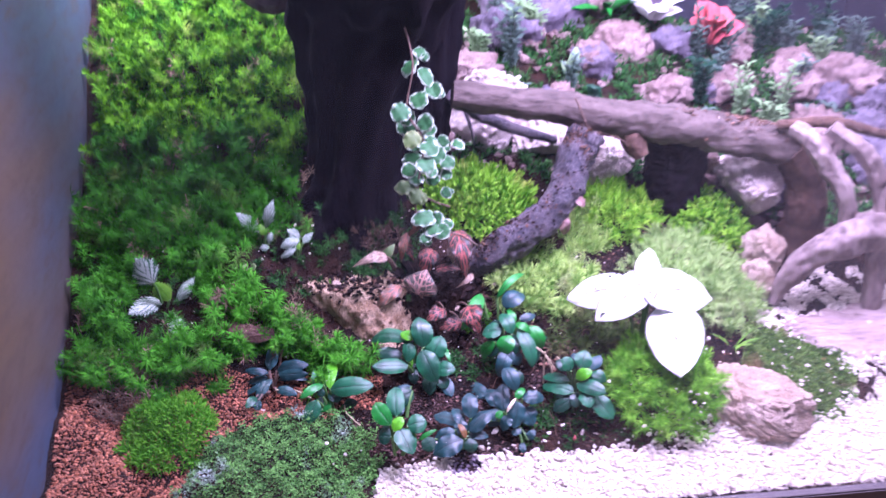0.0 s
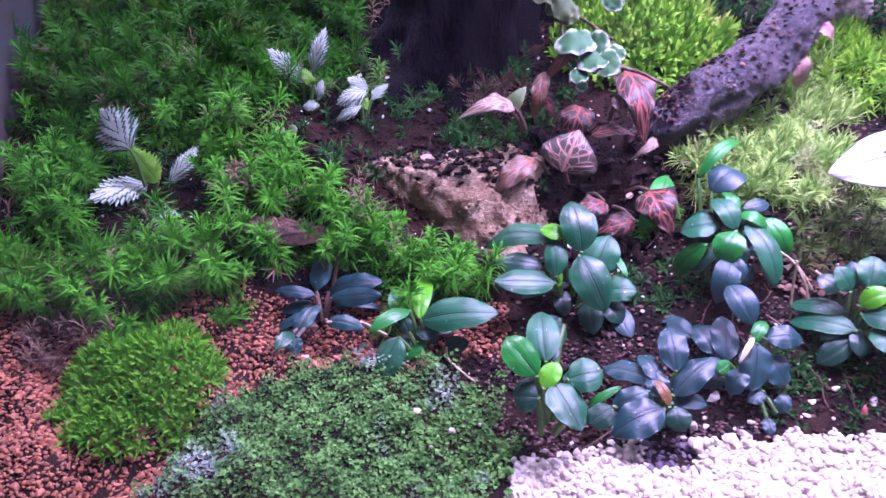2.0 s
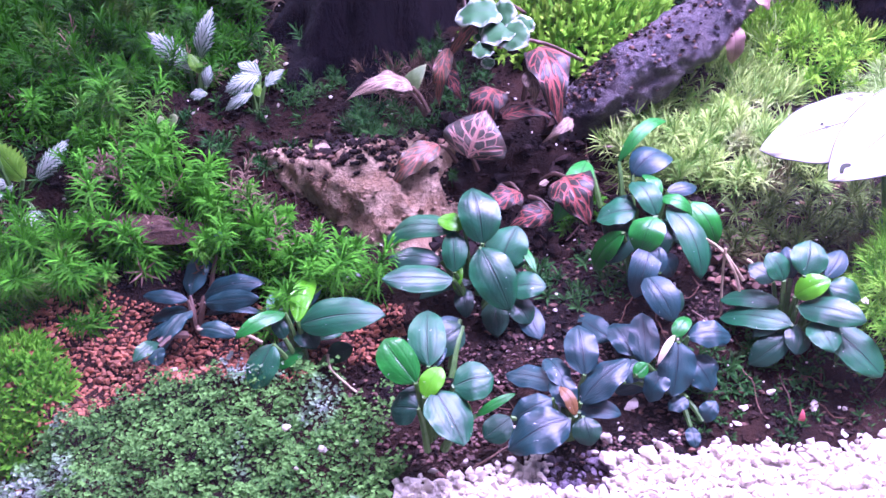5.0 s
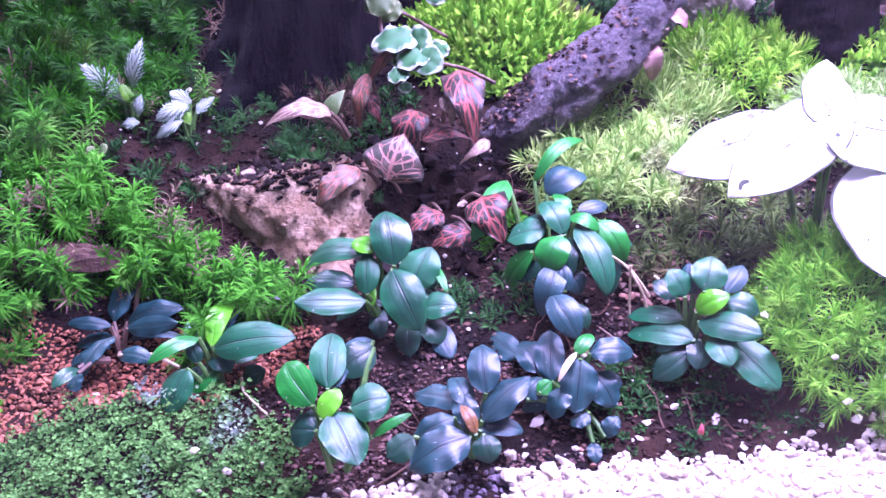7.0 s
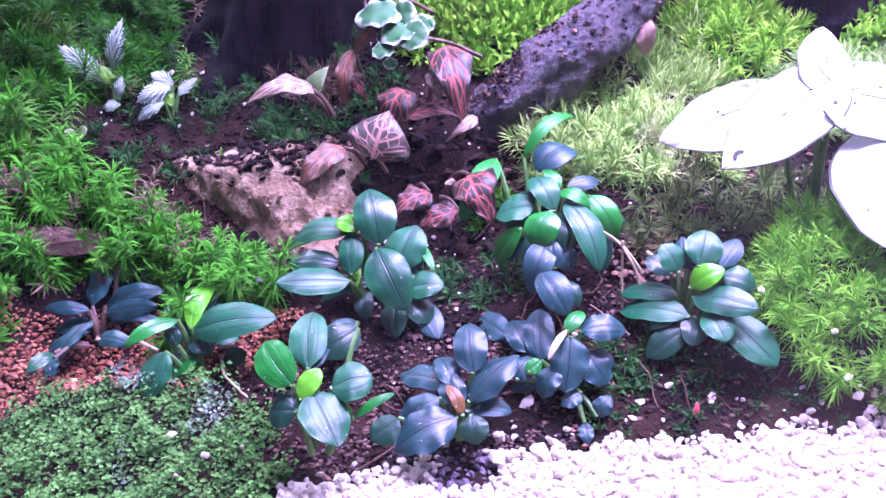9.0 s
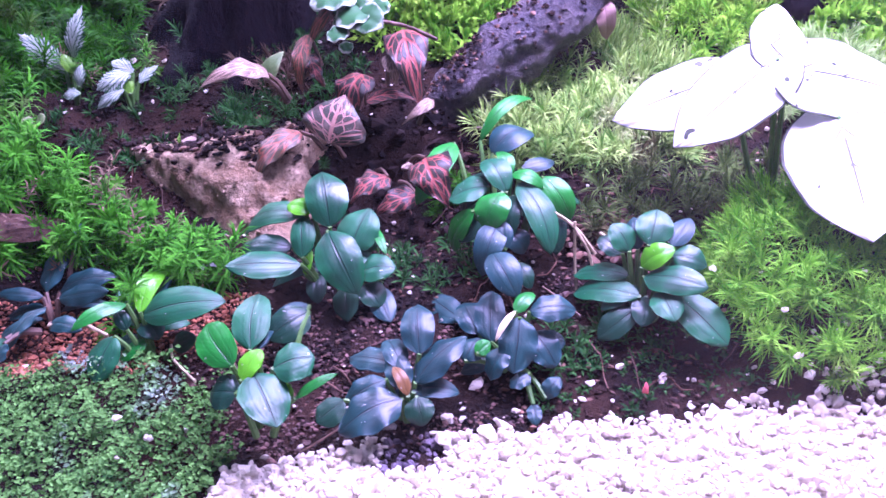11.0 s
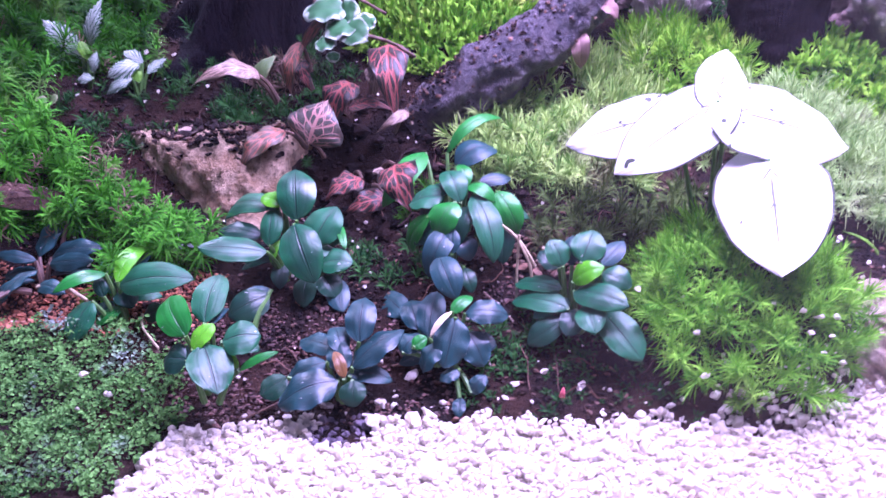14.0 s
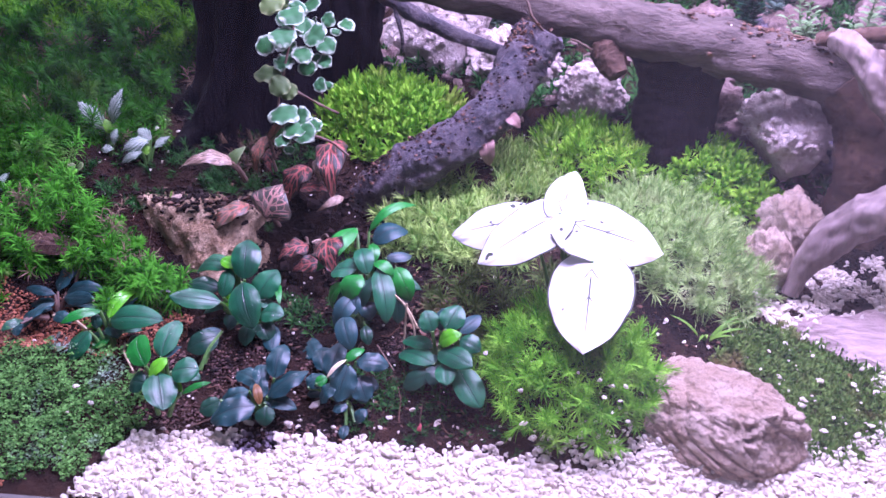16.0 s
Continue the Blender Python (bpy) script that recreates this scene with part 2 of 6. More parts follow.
def leaf_material(name, dark, light, rough=0.34, spec=0.5, coat=0.0, vein=(0.0, 0.0, 0.0), glow=0.05, rim=None):
    """A glossy blade: a sunk midrib, long veins that arch from base to tip, fine cross ribs, dust and water specks."""
    m, nt, b = material(name, rough, spec)
    u, v, a = leaf_coords(nt)
    info = nt.nodes.new("ShaderNodeObjectInfo").outputs["Random"]
    n1 = noise_of(nt, 70.0, 3.0)
    n2 = noise_of(nt, 420.0, 3.0)
    c = blend(nt, mathn(nt, "MULTIPLY", mathn(nt, "ADD", info, ramp(nt, n1, 0.3, 0.7)), 0.5), dark, light)
    # greener edge, where the sheen falls off, is put into the base colour
    sheen_edge = mathn(nt, "MULTIPLY", ramp(nt, mathn(nt, "ADD", a, mathn(nt, "MULTIPLY", mathn(nt, "SUBTRACT", n1, 0.5), 0.5)), 0.55, 1.0), 0.6)
    c = blend(nt, sheen_edge, c, rim or light)
    mid = ramp(nt, a, 0.06, 0.015)
    wander = mathn(nt, "ADD", a, mathn(nt, "MULTIPLY", mathn(nt, "SUBTRACT", n1, 0.5), 0.22))
    arcs = mathn(nt, "POWER", ribs(nt, wander, v, 2.6, 0.06), 3.0)
    cross = mathn(nt, "POWER", ribs(nt, v, a, 9, 0.40), 4.0)
    lines = mathn(nt, "MAXIMUM", mid, mathn(nt, "MULTIPLY", arcs, 0.14))
    c = blend(nt, mathn(nt, "MULTIPLY", lines, 0.75), c, vein)
    c = blend(nt, mathn(nt, "MULTIPLY", ramp(nt, n2, 0.70, 0.74), 0.8), c, (0.55, 0.54, 0.52))
    nt.links.new(c, b.inputs["Base Color"])
    b.inputs["Coat Weight"].default_value = coat
    b.inputs["Coat Roughness"].default_value = 0.5
    nt.links.new(mathn(nt, "ADD", mathn(nt, "MULTIPLY", mathn(nt, "ADD", info, n1), 0.14), rough - 0.14), b.inputs["Roughness"])
    h = mathn(nt, "ADD", mathn(nt, "MULTIPLY", arcs, -0.10), mathn(nt, "MULTIPLY", mid, -0.6))
    h = mathn(nt, "ADD", h, mathn(nt, "MULTIPLY", cross, -0.04))
    h = mathn(nt, "ADD", h, mathn(nt, "MULTIPLY", n1, 0.8))
    bump(nt, b, h, 0.55, 0.0012)
    mix, tr = nt.nodes.new("ShaderNodeMixShader"), nt.nodes.new("ShaderNodeBsdfTranslucent")
    nt.links.new(c, tr.inputs["Color"])
    mix.inputs[0].default_value = glow
    nt.links.new(b.outputs[0], mix.inputs[1])
    nt.links.new(tr.outputs[0], mix.inputs[2])
    nt.links.new(mix.outputs[0], nt.nodes["Material Output"].inputs[0])
    return m


def nerve_material(name, ground, vein, width=0.12, fade=0.0):
    """Netted veins in a leaf: a midrib, slanted side veins and a loose net between them."""
    m, nt, b = material(name, 0.48, 0.4)
    u, v, a = leaf_coords(nt)
    n1 = noise_of(nt, 90.0, 3.0)
    n0 = noise_of(nt, 160.0, 2.0)
    comb = nt.nodes.new("ShaderNodeCombineXYZ")
    nt.links.new(mathn(nt, "ADD", mathn(nt, "MULTIPLY", a, 2.1), mathn(nt, "MULTIPLY", n0, 0.5)), comb.inputs[0])
    nt.links.new(mathn(nt, "MULTIPLY", mathn(nt, "SUBTRACT", v, mathn(nt, "MULTIPLY", a, 0.35)), 5.0), comb.inputs[1])
    nt.links.new(mathn(nt, "MULTIPLY", mathn(nt, "GREATER_THAN", u, 0.5), 7.3), comb.inputs[2])
    vo = node(nt, "ShaderNodeTexVoronoi", Scale=1.0, Randomness=0.9)
    vo.feature = "DISTANCE_TO_EDGE"
    nt.links.new(comb.outputs[0], vo.inputs["Vector"])
    net = ramp(nt, vo.outputs["Distance"], width, width * 0.45)
    mid = ramp(nt, a, 0.10, 0.04)
    lat = ramp(nt, mathn(nt, "ADD", ribs(nt, v, a, 4, 0.35), mathn(nt, "MULTIPLY", mathn(nt, "SUBTRACT", n0, 0.5), 0.12)), 0.90, 0.97)
    mask = mathn(nt, "MAXIMUM", mathn(nt, "MAXIMUM", net, mid), lat)
    mask = mathn(nt, "MULTIPLY", mask, ramp(nt, a, 0.98, 0.80))
    c = blend(nt, ramp(nt, n1, 0.35, 0.7), ground, tuple(q * 0.55 for q in ground))
    c = blend(nt, mask, c, vein)
    c = blend(nt, mathn(nt, "MULTIPLY", ramp(nt, n1, 0.45, 0.72), fade), c, (0.46, 0.36, 0.28))
    nt.links.new(c, b.inputs["Base Color"])
    bump(nt, b, mathn(nt, "ADD", mathn(nt, "MULTIPLY", mask, -0.7), mathn(nt, "MULTIPLY", n1, 1.5)), 0.5, 0.001)
    return m


def feather_material(name, white, green, count=6):
    """A white leaf with thin green lines that run in aslant from its toothed green edge."""
    m, nt, b = material(name, 0.55, 0.3)
    u, v, a = leaf_coords(nt)
    n1, n2 = noise_of(nt, 210.0, 3.0), noise_of(nt, 55.0, 2.0)
    st = mathn(nt, "ADD", ribs(nt, v, a, count, 0.75), mathn(nt, "MULTIPLY", mathn(nt, "SUBTRACT", n1, 0.5), 0.5))
    st = mathn(nt, "ADD", st, mathn(nt, "MULTIPLY", mathn(nt, "POWER", a, 1.6), 0.62))
    mask = mathn(nt, "MULTIPLY", ramp(nt, st, 0.84, 1.02), 0.95)
    info = nt.nodes.new("ShaderNodeObjectInfo").outputs["Random"]
    c = blend(nt, mathn(nt, "MULTIPLY", mathn(nt, "ADD", ramp(nt, n2, 0.35, 0.7), info), 0.14), white, (0.20, 0.36, 0.20))
    c = blend(nt, mask, c, green)
    nt.links.new(c, b.inputs["Base Color"])
    bump(nt, b, mathn(nt, "ADD", n1, mathn(nt, "MULTIPLY", mask, -0.8)), 0.4, 0.001)
    return m


def margin_material(name, green, pale):
    """A small round leaf, green in the middle, pale at the rim."""
    m, nt, b = material(name, 0.6, 0.25)
    u, v, a = leaf_coords(nt)
    n1 = noise_of(nt, 130.0, 2.0)
    end = mathn(nt, "MULTIPLY", mathn(nt, "ABSOLUTE", mathn(nt, "SUBTRACT", v, 0.5)), 2.0)
    r = mathn(nt, "ADD", mathn(nt, "MAXIMUM", a, end), mathn(nt, "MULTIPLY", mathn(nt, "SUBTRACT", n1, 0.5), 1.1))
    c = blend(nt, ramp(nt, r, 0.66, 1.02), green, pale)
    info = nt.nodes.new("ShaderNodeObjectInfo").outputs["Random"]
    c = blend(nt, mathn(nt, "MULTIPLY", info, 0.35), c, (0.045, 0.12, 0.06))
    nt.links.new(c, b.inputs["Base Color"])
    bump(nt, b, mathn(nt, "ADD", mathn(nt, "MULTIPLY", ribs(nt, v, a, 4), 0.15), n1), 0.3, 0.001)
    return m


def caladium_material():
    m, nt, b = material("white_leaf", 0.5, 0.4)
    u, v, a = leaf_coords(nt)
    n1, n2 = noise_of(nt, 55.0, 2.0), noise_of(nt, 130.0, 1.0)
    mid = mathn(nt, "MULTIPLY", ramp(nt, mathn(nt, "ADD", a, mathn(nt, "MULTIPLY", v, 0.016)), 0.038, 0.020), mathn(nt, "MULTIPLY", ramp(nt, v, 0.10, 0.2), ramp(nt, v, 0.86, 0.7)))
    side = mathn(nt, "MULTIPLY", ramp(nt, ribs(nt, v, a, 3.2, 0.6), 0.975, 0.992), mathn(nt, "MULTIPLY", ramp(nt, a, 0.32, 0.12), ramp(nt, v, 0.55, 0.4)))
    rim = ramp(nt, a, 0.945, 0.97)
    spot = ramp(nt, n2, 0.735, 0.75)
    mask = mathn(nt, "MAXIMUM", mathn(nt, "MAXIMUM", mid, side), mathn(nt, "MAXIMUM", rim, spot))
    c = blend(nt, ramp(nt, n1, 0.3, 0.7), (0.82, 0.85, 0.80), (0.85, 0.87, 0.84))
    c = blend(nt, mask, c, (0.07, 0.09, 0.06))
    nt.links.new(c, b.inputs["Base Color"])
    bump(nt, b, mathn(nt, "MULTIPLY", ribs(nt, v, a, 4, 0.5), 0.5), 0.3, 0.001)
    mix, tr = nt.nodes.new("ShaderNodeMixShader"), nt.nodes.new("ShaderNodeBsdfTranslucent")
    nt.links.new(c, tr.inputs["Color"])
    mix.inputs[0].default_value = 0.25
    nt.links.new(b.outputs[0], mix.inputs[1])
    nt.links.new(tr.outputs[0], mix.inputs[2])
    nt.links.new(mix.outputs[0], nt.nodes["Material Output"].inputs[0])
    return m


SOIL = surface("soil", (0.007, 0.005, 0.004), (0.032, 0.016, 0.010), (0.024, 0.015, 0.011), 16, 320, 0.9, 0.12, 0.9, 0.003)
CRUMB = surface("soil_crumbs", (0.005, 0.004, 0.004), (0.020, 0.010, 0.007), (0.028, 0.018, 0.014), 16, 500, 0.8, 0.15, 0.6, 0.001, island=1.2)
WHITE_GRAVEL = surface("white_gravel", (0.83, 0.78, 0.68), (0.73, 0.68, 0.58), (0.86, 0.82, 0.72), 90, 600, 0.6, 0.5, 0.4, 0.0006, island=0.34, through_=0.35)
RED_GRAVEL = surface("red_gravel", (0.23, 0.072, 0.026), (0.34, 0.130, 0.062), (0.11, 0.040, 0.019), 120, 700, 0.7, 0.5, 0.5, 0.0006, island=0.9)
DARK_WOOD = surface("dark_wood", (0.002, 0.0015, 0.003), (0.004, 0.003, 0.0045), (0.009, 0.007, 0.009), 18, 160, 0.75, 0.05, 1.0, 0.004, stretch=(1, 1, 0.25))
LOG_WOOD = surface("log_wood", (0.070, 0.053, 0.044), (0.125, 0.097, 0.080), (0.026, 0.018, 0.016), 30, 150, 0.7, 0.35, 1.0, 0.006, stretch=(0.3, 1, 1))
WET_WOOD = surface("wet_wood", (0.026, 0.026, 0.040), (0.090, 0.074, 0.084), (0.16, 0.135, 0.14), 40, 300, 0.38, 0.65, 1.0, 0.006)
PALE_WOOD = surface("pale_wood", (0.15, 0.112, 0.100), (0.28, 0.225, 0.20), (0.075, 0.052, 0.045), 34, 150, 0.6, 0.4, 1.0, 0.003, stretch=(1, 1, 0.22))
BARK = surface("bark", (0.060, 0.034, 0.022), (0.12, 0.070, 0.046), (0.02, 0.012, 0.010), 40, 300, 0.8, 0.3, 1.0, 0.002)
ROCK_TAN = surface("tan_rock", (0.36, 0.24, 0.13), (0.64, 0.49, 0.31), (0.060, 0.036, 0.020), 60, 330, 0.85, 0.3, 1.0, 0.006)
ROCK_PINK = surface("pink_rock", (0.24, 0.165, 0.145), (0.40, 0.30, 0.27), (0.09, 0.055, 0.05), 30, 110, 0.85, 0.3, 1.0, 0.010)
ROCK_WHITE = surface("white_rock", (0.70, 0.60, 0.54), (0.82, 0.74, 0.68), (0.38, 0.27, 0.23), 50, 240, 0.8, 0.35, 1.0, 0.010)
ROCK_GREY = surface("grey_stone", (0.42, 0.315, 0.225), (0.58, 0.475, 0.37), (0.17, 0.12, 0.09), 34, 260, 0.85, 0.25, 1.0, 0.005)
ROCK_LILAC = surface("lilac_rock", (0.13, 0.11, 0.15), (0.27, 0.23, 0.28), (0.06, 0.05, 0.07), 28, 120, 0.8, 0.35, 1.0, 0.010)
# blurred reflections in the side glass are put into these brown and slate colours
PANEL = surface("panel_reflections", (0.085, 0.060, 0.034), (0.040, 0.062, 0.092), (0.060, 0.048, 0.036), 2.6, 40, 0.55, 0.2, 0.1, 0.001, stretch=(1, 0.4, 1.3))
BACK = surface("back_panel", (0.016, 0.018, 0.030), (0.030, 0.032, 0.048), (0.020, 0.020, 0.028), 5, 60, 0.5, 0.5, 0.1, 0.001)
TRIM = surface("trim_plastic", (0.045, 0.038, 0.036), (0.06, 0.05, 0.048), (0.03, 0.026, 0.026), 12, 200, 0.45, 0.5, 0.2, 0.0005)
TABLE = surface("table_wood", (0.16, 0.10, 0.06), (0.22, 0.14, 0.09), (0.10, 0.06, 0.04), 6, 90, 0.5, 0.4, 0.3, 0.001, stretch=(0.2, 1, 1))

# shade on the lower bank is put into this deep green
MOSS_SHADED = moss_material("bank_moss", (0.003, 0.040, 0.002), (0.040, 0.21, 0.006), (0.15, 0.19, 0.04), 0.5)
MOSS_STAR = moss_material("star_moss", (0.008, 0.080, 0.004), (0.090, 0.39, 0.019), (0.24, 0.20, 0.10), 0.6)
MOSS_CLUMP = moss_material("clump_moss", (0.030, 0.20, 0.008), (0.30, 0.66, 0.055), (0.34, 0.36, 0.11), 0.5)
MOSS_PALE = moss_material("pale_moss", (0.08, 0.24, 0.03), (0.46, 0.64, 0.17), (0.54, 0.50, 0.32), 0.6)
MOSS_SILVER = moss_material("silver_moss", (0.12, 0.26, 0.05), (0.48, 0.66, 0.24), (0.52, 0.49, 0.32), 0.6)
MOSS_CUSHION = moss_material("cushion_moss", (0.04, 0.22, 0.006), (0.13, 0.38, 0.02), (0.16, 0.14, 0.06), 0.35)
MOSS_LIME = moss_material("lime_moss", (0.05, 0.24, 0.008), (0.32, 0.60, 0.05), (0.38, 0.36, 0.10), 0.6)
MOSS_DARK = moss_material("dark_moss", (0.008, 0.055, 0.014), (0.048, 0.16, 0.034), (0.08, 0.06, 0.04), 0.6)
MOSS_OLIVE = moss_material("olive_moss", (0.035, 0.11, 0.016), (0.17, 0.30, 0.06), (0.24, 0.14, 0.08), 0.7)
CARPET = moss_material("carpet_leaf", (0.010, 0.060, 0.010), (0.17, 0.40, 0.09), (0.42, 0.46, 0.47), 0.80)

LEAVES = {
    "a": leaf_material("green_leaf", (0.002, 0.046, 0.020), (0.004, 0.125, 0.044), 0.46, 0.45, 0.14, (0.001, 0.018, 0.010), 0.05, (0.003, 0.13, 0.036)),
    "g": leaf_material("mid_green_leaf", (0.003, 0.13, 0.014), (0.008, 0.26, 0.020), 0.40, 0.45, 0.10, (0.006, 0.08, 0.012), 0.12),
    "y": leaf_material("young_leaf", (0.06, 0.34, 0.005), (0.12, 0.48, 0.006), 0.36, 0.5, 0.0, (0.08, 0.36, 0.006), 0.2),
    # darker copy of the green leaf, the shade low in the plants put in
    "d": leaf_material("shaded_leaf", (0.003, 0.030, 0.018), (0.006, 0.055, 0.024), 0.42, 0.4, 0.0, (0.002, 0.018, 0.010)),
    "b": leaf_material("blue_green_leaf", (0.003, 0.026, 0.026), (0.008, 0.070, 0.066), 0.48, 0.45, 0.16, (0.001, 0.007, 0.010), 0.05, (0.008, 0.062, 0.068)),
    "w": leaf_material("straw_leaf", (0.55, 0.48, 0.30), (0.65, 0.58, 0.40), 0.6, 0.3, 0.0, (0.45, 0.38, 0.22)),
    "o": leaf_material("brown_leaf", (0.14, 0.07, 0.02), (0.22, 0.11, 0.03), 0.45, 0.4, 0.0, (0.10, 0.05, 0.02)),
    "f": nerve_material("nerve_leaf", (0.034, 0.032, 0.022), (0.32, 0.085, 0.065), 0.055),
    "p": nerve_material("pink_nerve_leaf", (0.14, 0.105, 0.065), (0.34, 0.24, 0.165), 0.075, 0.4),
    "x": nerve_material("faded_nerve_leaf", (0.060, 0.066, 0.046), (0.42, 0.22, 0.17), 0.060, 0.35),
    "q": nerve_material("bronze_nerve_leaf", (0.085, 0.070, 0.035), (0.32, 0.10, 0.060), 0.06, 0.3),
    "v": feather_material("feather_leaf", (0.36, 0.43, 0.36), (0.010, 0.08, 0.026), 3.4),
    "l": leaf_material("lime_leaf", (0.10, 0.30, 0.02), (0.20, 0.42, 0.04), 0.45, 0.4, 0.0, (0.04, 0.16, 0.01), 0.15),
    "i": margin_material("fig_leaf", (0.026, 0.12, 0.032), (0.46, 0.54, 0.42)),
    "u": margin_material("dull_fig_leaf", (0.08, 0.13, 0.035), (0.20, 0.24, 0.10)),
    "c": caladium_material(),
}
LEAF_NOTE = {"y": "bright lime young leaf", "o": "rolled brown young leaf", "w": "withered straw-coloured leaf", "b": "dull blue-green leaf", "d": "dark green shaded leaf",
             "p": "faded pink-veined leaf", "x": "folded dull leaf with a pale pink vein net", "q": "bronze curled leaf", "f": "dark leaf with a red vein net", "l": "plain lime leaf", "u": "dull olive leaf", "g": "glossy mid-green leaf"}
STEM_GREEN = surface("green_stem", (0.06, 0.16, 0.03), (0.10, 0.22, 0.05), (0.05, 0.10, 0.03), 60, 400, 0.5, 0.4, 0.3, 0.0005)
STEM_BROWN = surface("brown_stem", (0.10, 0.065, 0.045), (0.16, 0.10, 0.07), (0.06, 0.04, 0.03), 60, 400, 0.6, 0.4, 0.4, 0.0005)
STRAW = surface("straw", (0.44, 0.36, 0.22), (0.55, 0.45, 0.29), (0.22, 0.16, 0.10), 60, 400, 0.7, 0.3, 0.4, 0.0005)
PINK = leaf_material("pink_petal", (0.60, 0.10, 0.13), (0.72, 0.20, 0.20), 0.5, 0.4, 0.0, (0.5, 0.08, 0.10), 0.25)
WHITE_LEAF = leaf_material("white_petal", (0.66, 0.68, 0.64), (0.76, 0.76, 0.74), 0.5, 0.4, 0.0, (0.5, 0.55, 0.45), 0.25)
PALE_GREEN = leaf_material("pale_green_leaf", (0.16, 0.30, 0.12), (0.28, 0.42, 0.20), 0.5, 0.4, 0.0, (0.12, 0.24, 0.08), 0.2)
GREY_GREEN = leaf_material("grey_green_leaf", (0.05, 0.10, 0.08), (0.10, 0.16, 0.12), 0.5, 0.4, 0.0, (0.05, 0.09, 0.07), 0.1)

# ---- the bed ----
COLX = (-0.25, 0.03, 0.24, 0.45)
COLS = (
    ((0.70, 0), (0.75, .014), (0.78, .026), (0.82, .044), (0.86, .064), (0.90, .092), (0.95, .130), (1.0, .155), (1.08, .20), (1.18, .30), (1.35, .44)),
    ((0.765, 0), (0.785, .014), (0.81, .030), (0.85, .050), (0.90, .062), (0.94, .092), (1.0, .150), (1.08, .185), (1.2, .23), (1.5, .38)),
    ((0.775, 0), (0.80, .025), (0.84, .055), (0.90, .075), (0.95, .095), (1.05, .120), (1.12, .15), (1.2, .20), (1.5, .36)),
    ((0.76, 0), (0.84, .008), (0.90, .030), (0.95, .045), (1.0, .060), (1.05, .078), (1.10, .095), (1.15, .12), (1.25, .19), (1.38, .265), (1.48, .28), (1.7, .28)),
)
# low humps that the moss cushions make, and two dips: x, y, half widths, height
HUMPS = (
    # the dip at 0.0, 0.922 is carved to hold the shade under the leaves
    (-0.180, 0.826, 0.055, 0.032, -0.013), (0.0, 0.922, 0.048, 0.030, -0.026), (-0.275, 0.768, 0.048, 0.046, 0.014), (0.236, 0.828, 0.062, 0.045, 0.030), (0.130, 0.915, 0.060, 0.055, 0.016),
    (0.300, 0.985, 0.075, 0.075, 0.022), (0.340, 1.092, 0.054, 0.048, 0.034), (0.222, 1.082, 0.050, 0.040, 0.026),
    (0.040, 1.050, 0.070, 0.045, 0.020), (-0.150, 0.745, 0.090, 0.060, 0.006),
)


def ground_height(x, y):
    x, y = np.asarray(x, float), np.asarray(y, float)
    hs = []
    for col in COLS:
        a = np.array(col)
        hs.append(sum(np.interp(y + o, a[:, 0], a[:, 1]) for o in (-.02, -.01, 0, .01, .02)) / 5)
    z = hs[0] * 1.0
    for i in range(3):
        t = np.clip((x - COLX[i]) / (COLX[i + 1] - COLX[i]), 0, 1)
        z = z + (hs[i + 1] - hs[i]) * (t * t * (3 - 2 * t))
    z = z + 0.009 * np.clip((-0.15 - x) / 0.05, 0, 1) * np.sin(52 * x + 1.3 * np.sin(40 * y)) * np.sin(55 * y + np.sin(60 * x))
    for hx, hy, rx, ry, h in HUMPS:
        d2 = ((x - hx) / rx) ** 2 + ((y - hy) / ry) ** 2
        z = z + h * np.clip(1 - d2, 0, 1) ** 0.6
    return z


def front_line(x):
    return 0.706 + (x - 0.223) * 0.158


def left_line(y):
    return -0.398 - (y - 0.80) * 0.20


def in_ellipse(x, y, cx, cy, rx, ry, edge=0.18):
    return ((x - cx) / rx) ** 2 + ((y - cy) / ry) ** 2 + edge * wob(x, y, 2.2, cx) < 1


def white_zone(x, y):
    edge = np.interp(x, (-0.075, -0.055, 0.0, 0.08, 0.20, 0.25, 0.30, 0.345, 0.37, 0.40, 0.44), (0.60, 0.740, 0.756, 0.768, 0.778, 0.787, 0.812, 0.83, 0.985, 1.01, 1.06))
    return (y < edge + 0.006 * wob(x, y, 2.0)) & (y > front_line(x) + 0.004) & (x > -0.066 + 0.012 * wob(0 * y, y, 2.2, 3)) & (((x - 0.236) / 0.058) ** 2 + ((y - 0.828) / 0.041) ** 2 > 1)


def carpet_left(x, y):
    d4 = (np.abs(x + 0.150) / 0.092) ** 3 + (np.abs(y - 0.724 - 0.15 * (x + 0.15)) / 0.064) ** 3
    return (d4 + 0.45 * wob(x, y, 2.6, 1.0) < 1) & (y > front_line(x) + 0.012)


def red_zone(x, y):
    return (x < -0.06) & (y < 0.842 + 0.006 * wob(x, y, 2)) & (y > front_line(x) + 0.004) & (x > left_line(y) + 0.004) & ~carpet_left(x, y) & ~((x > -0.105) & (y < 0.805))


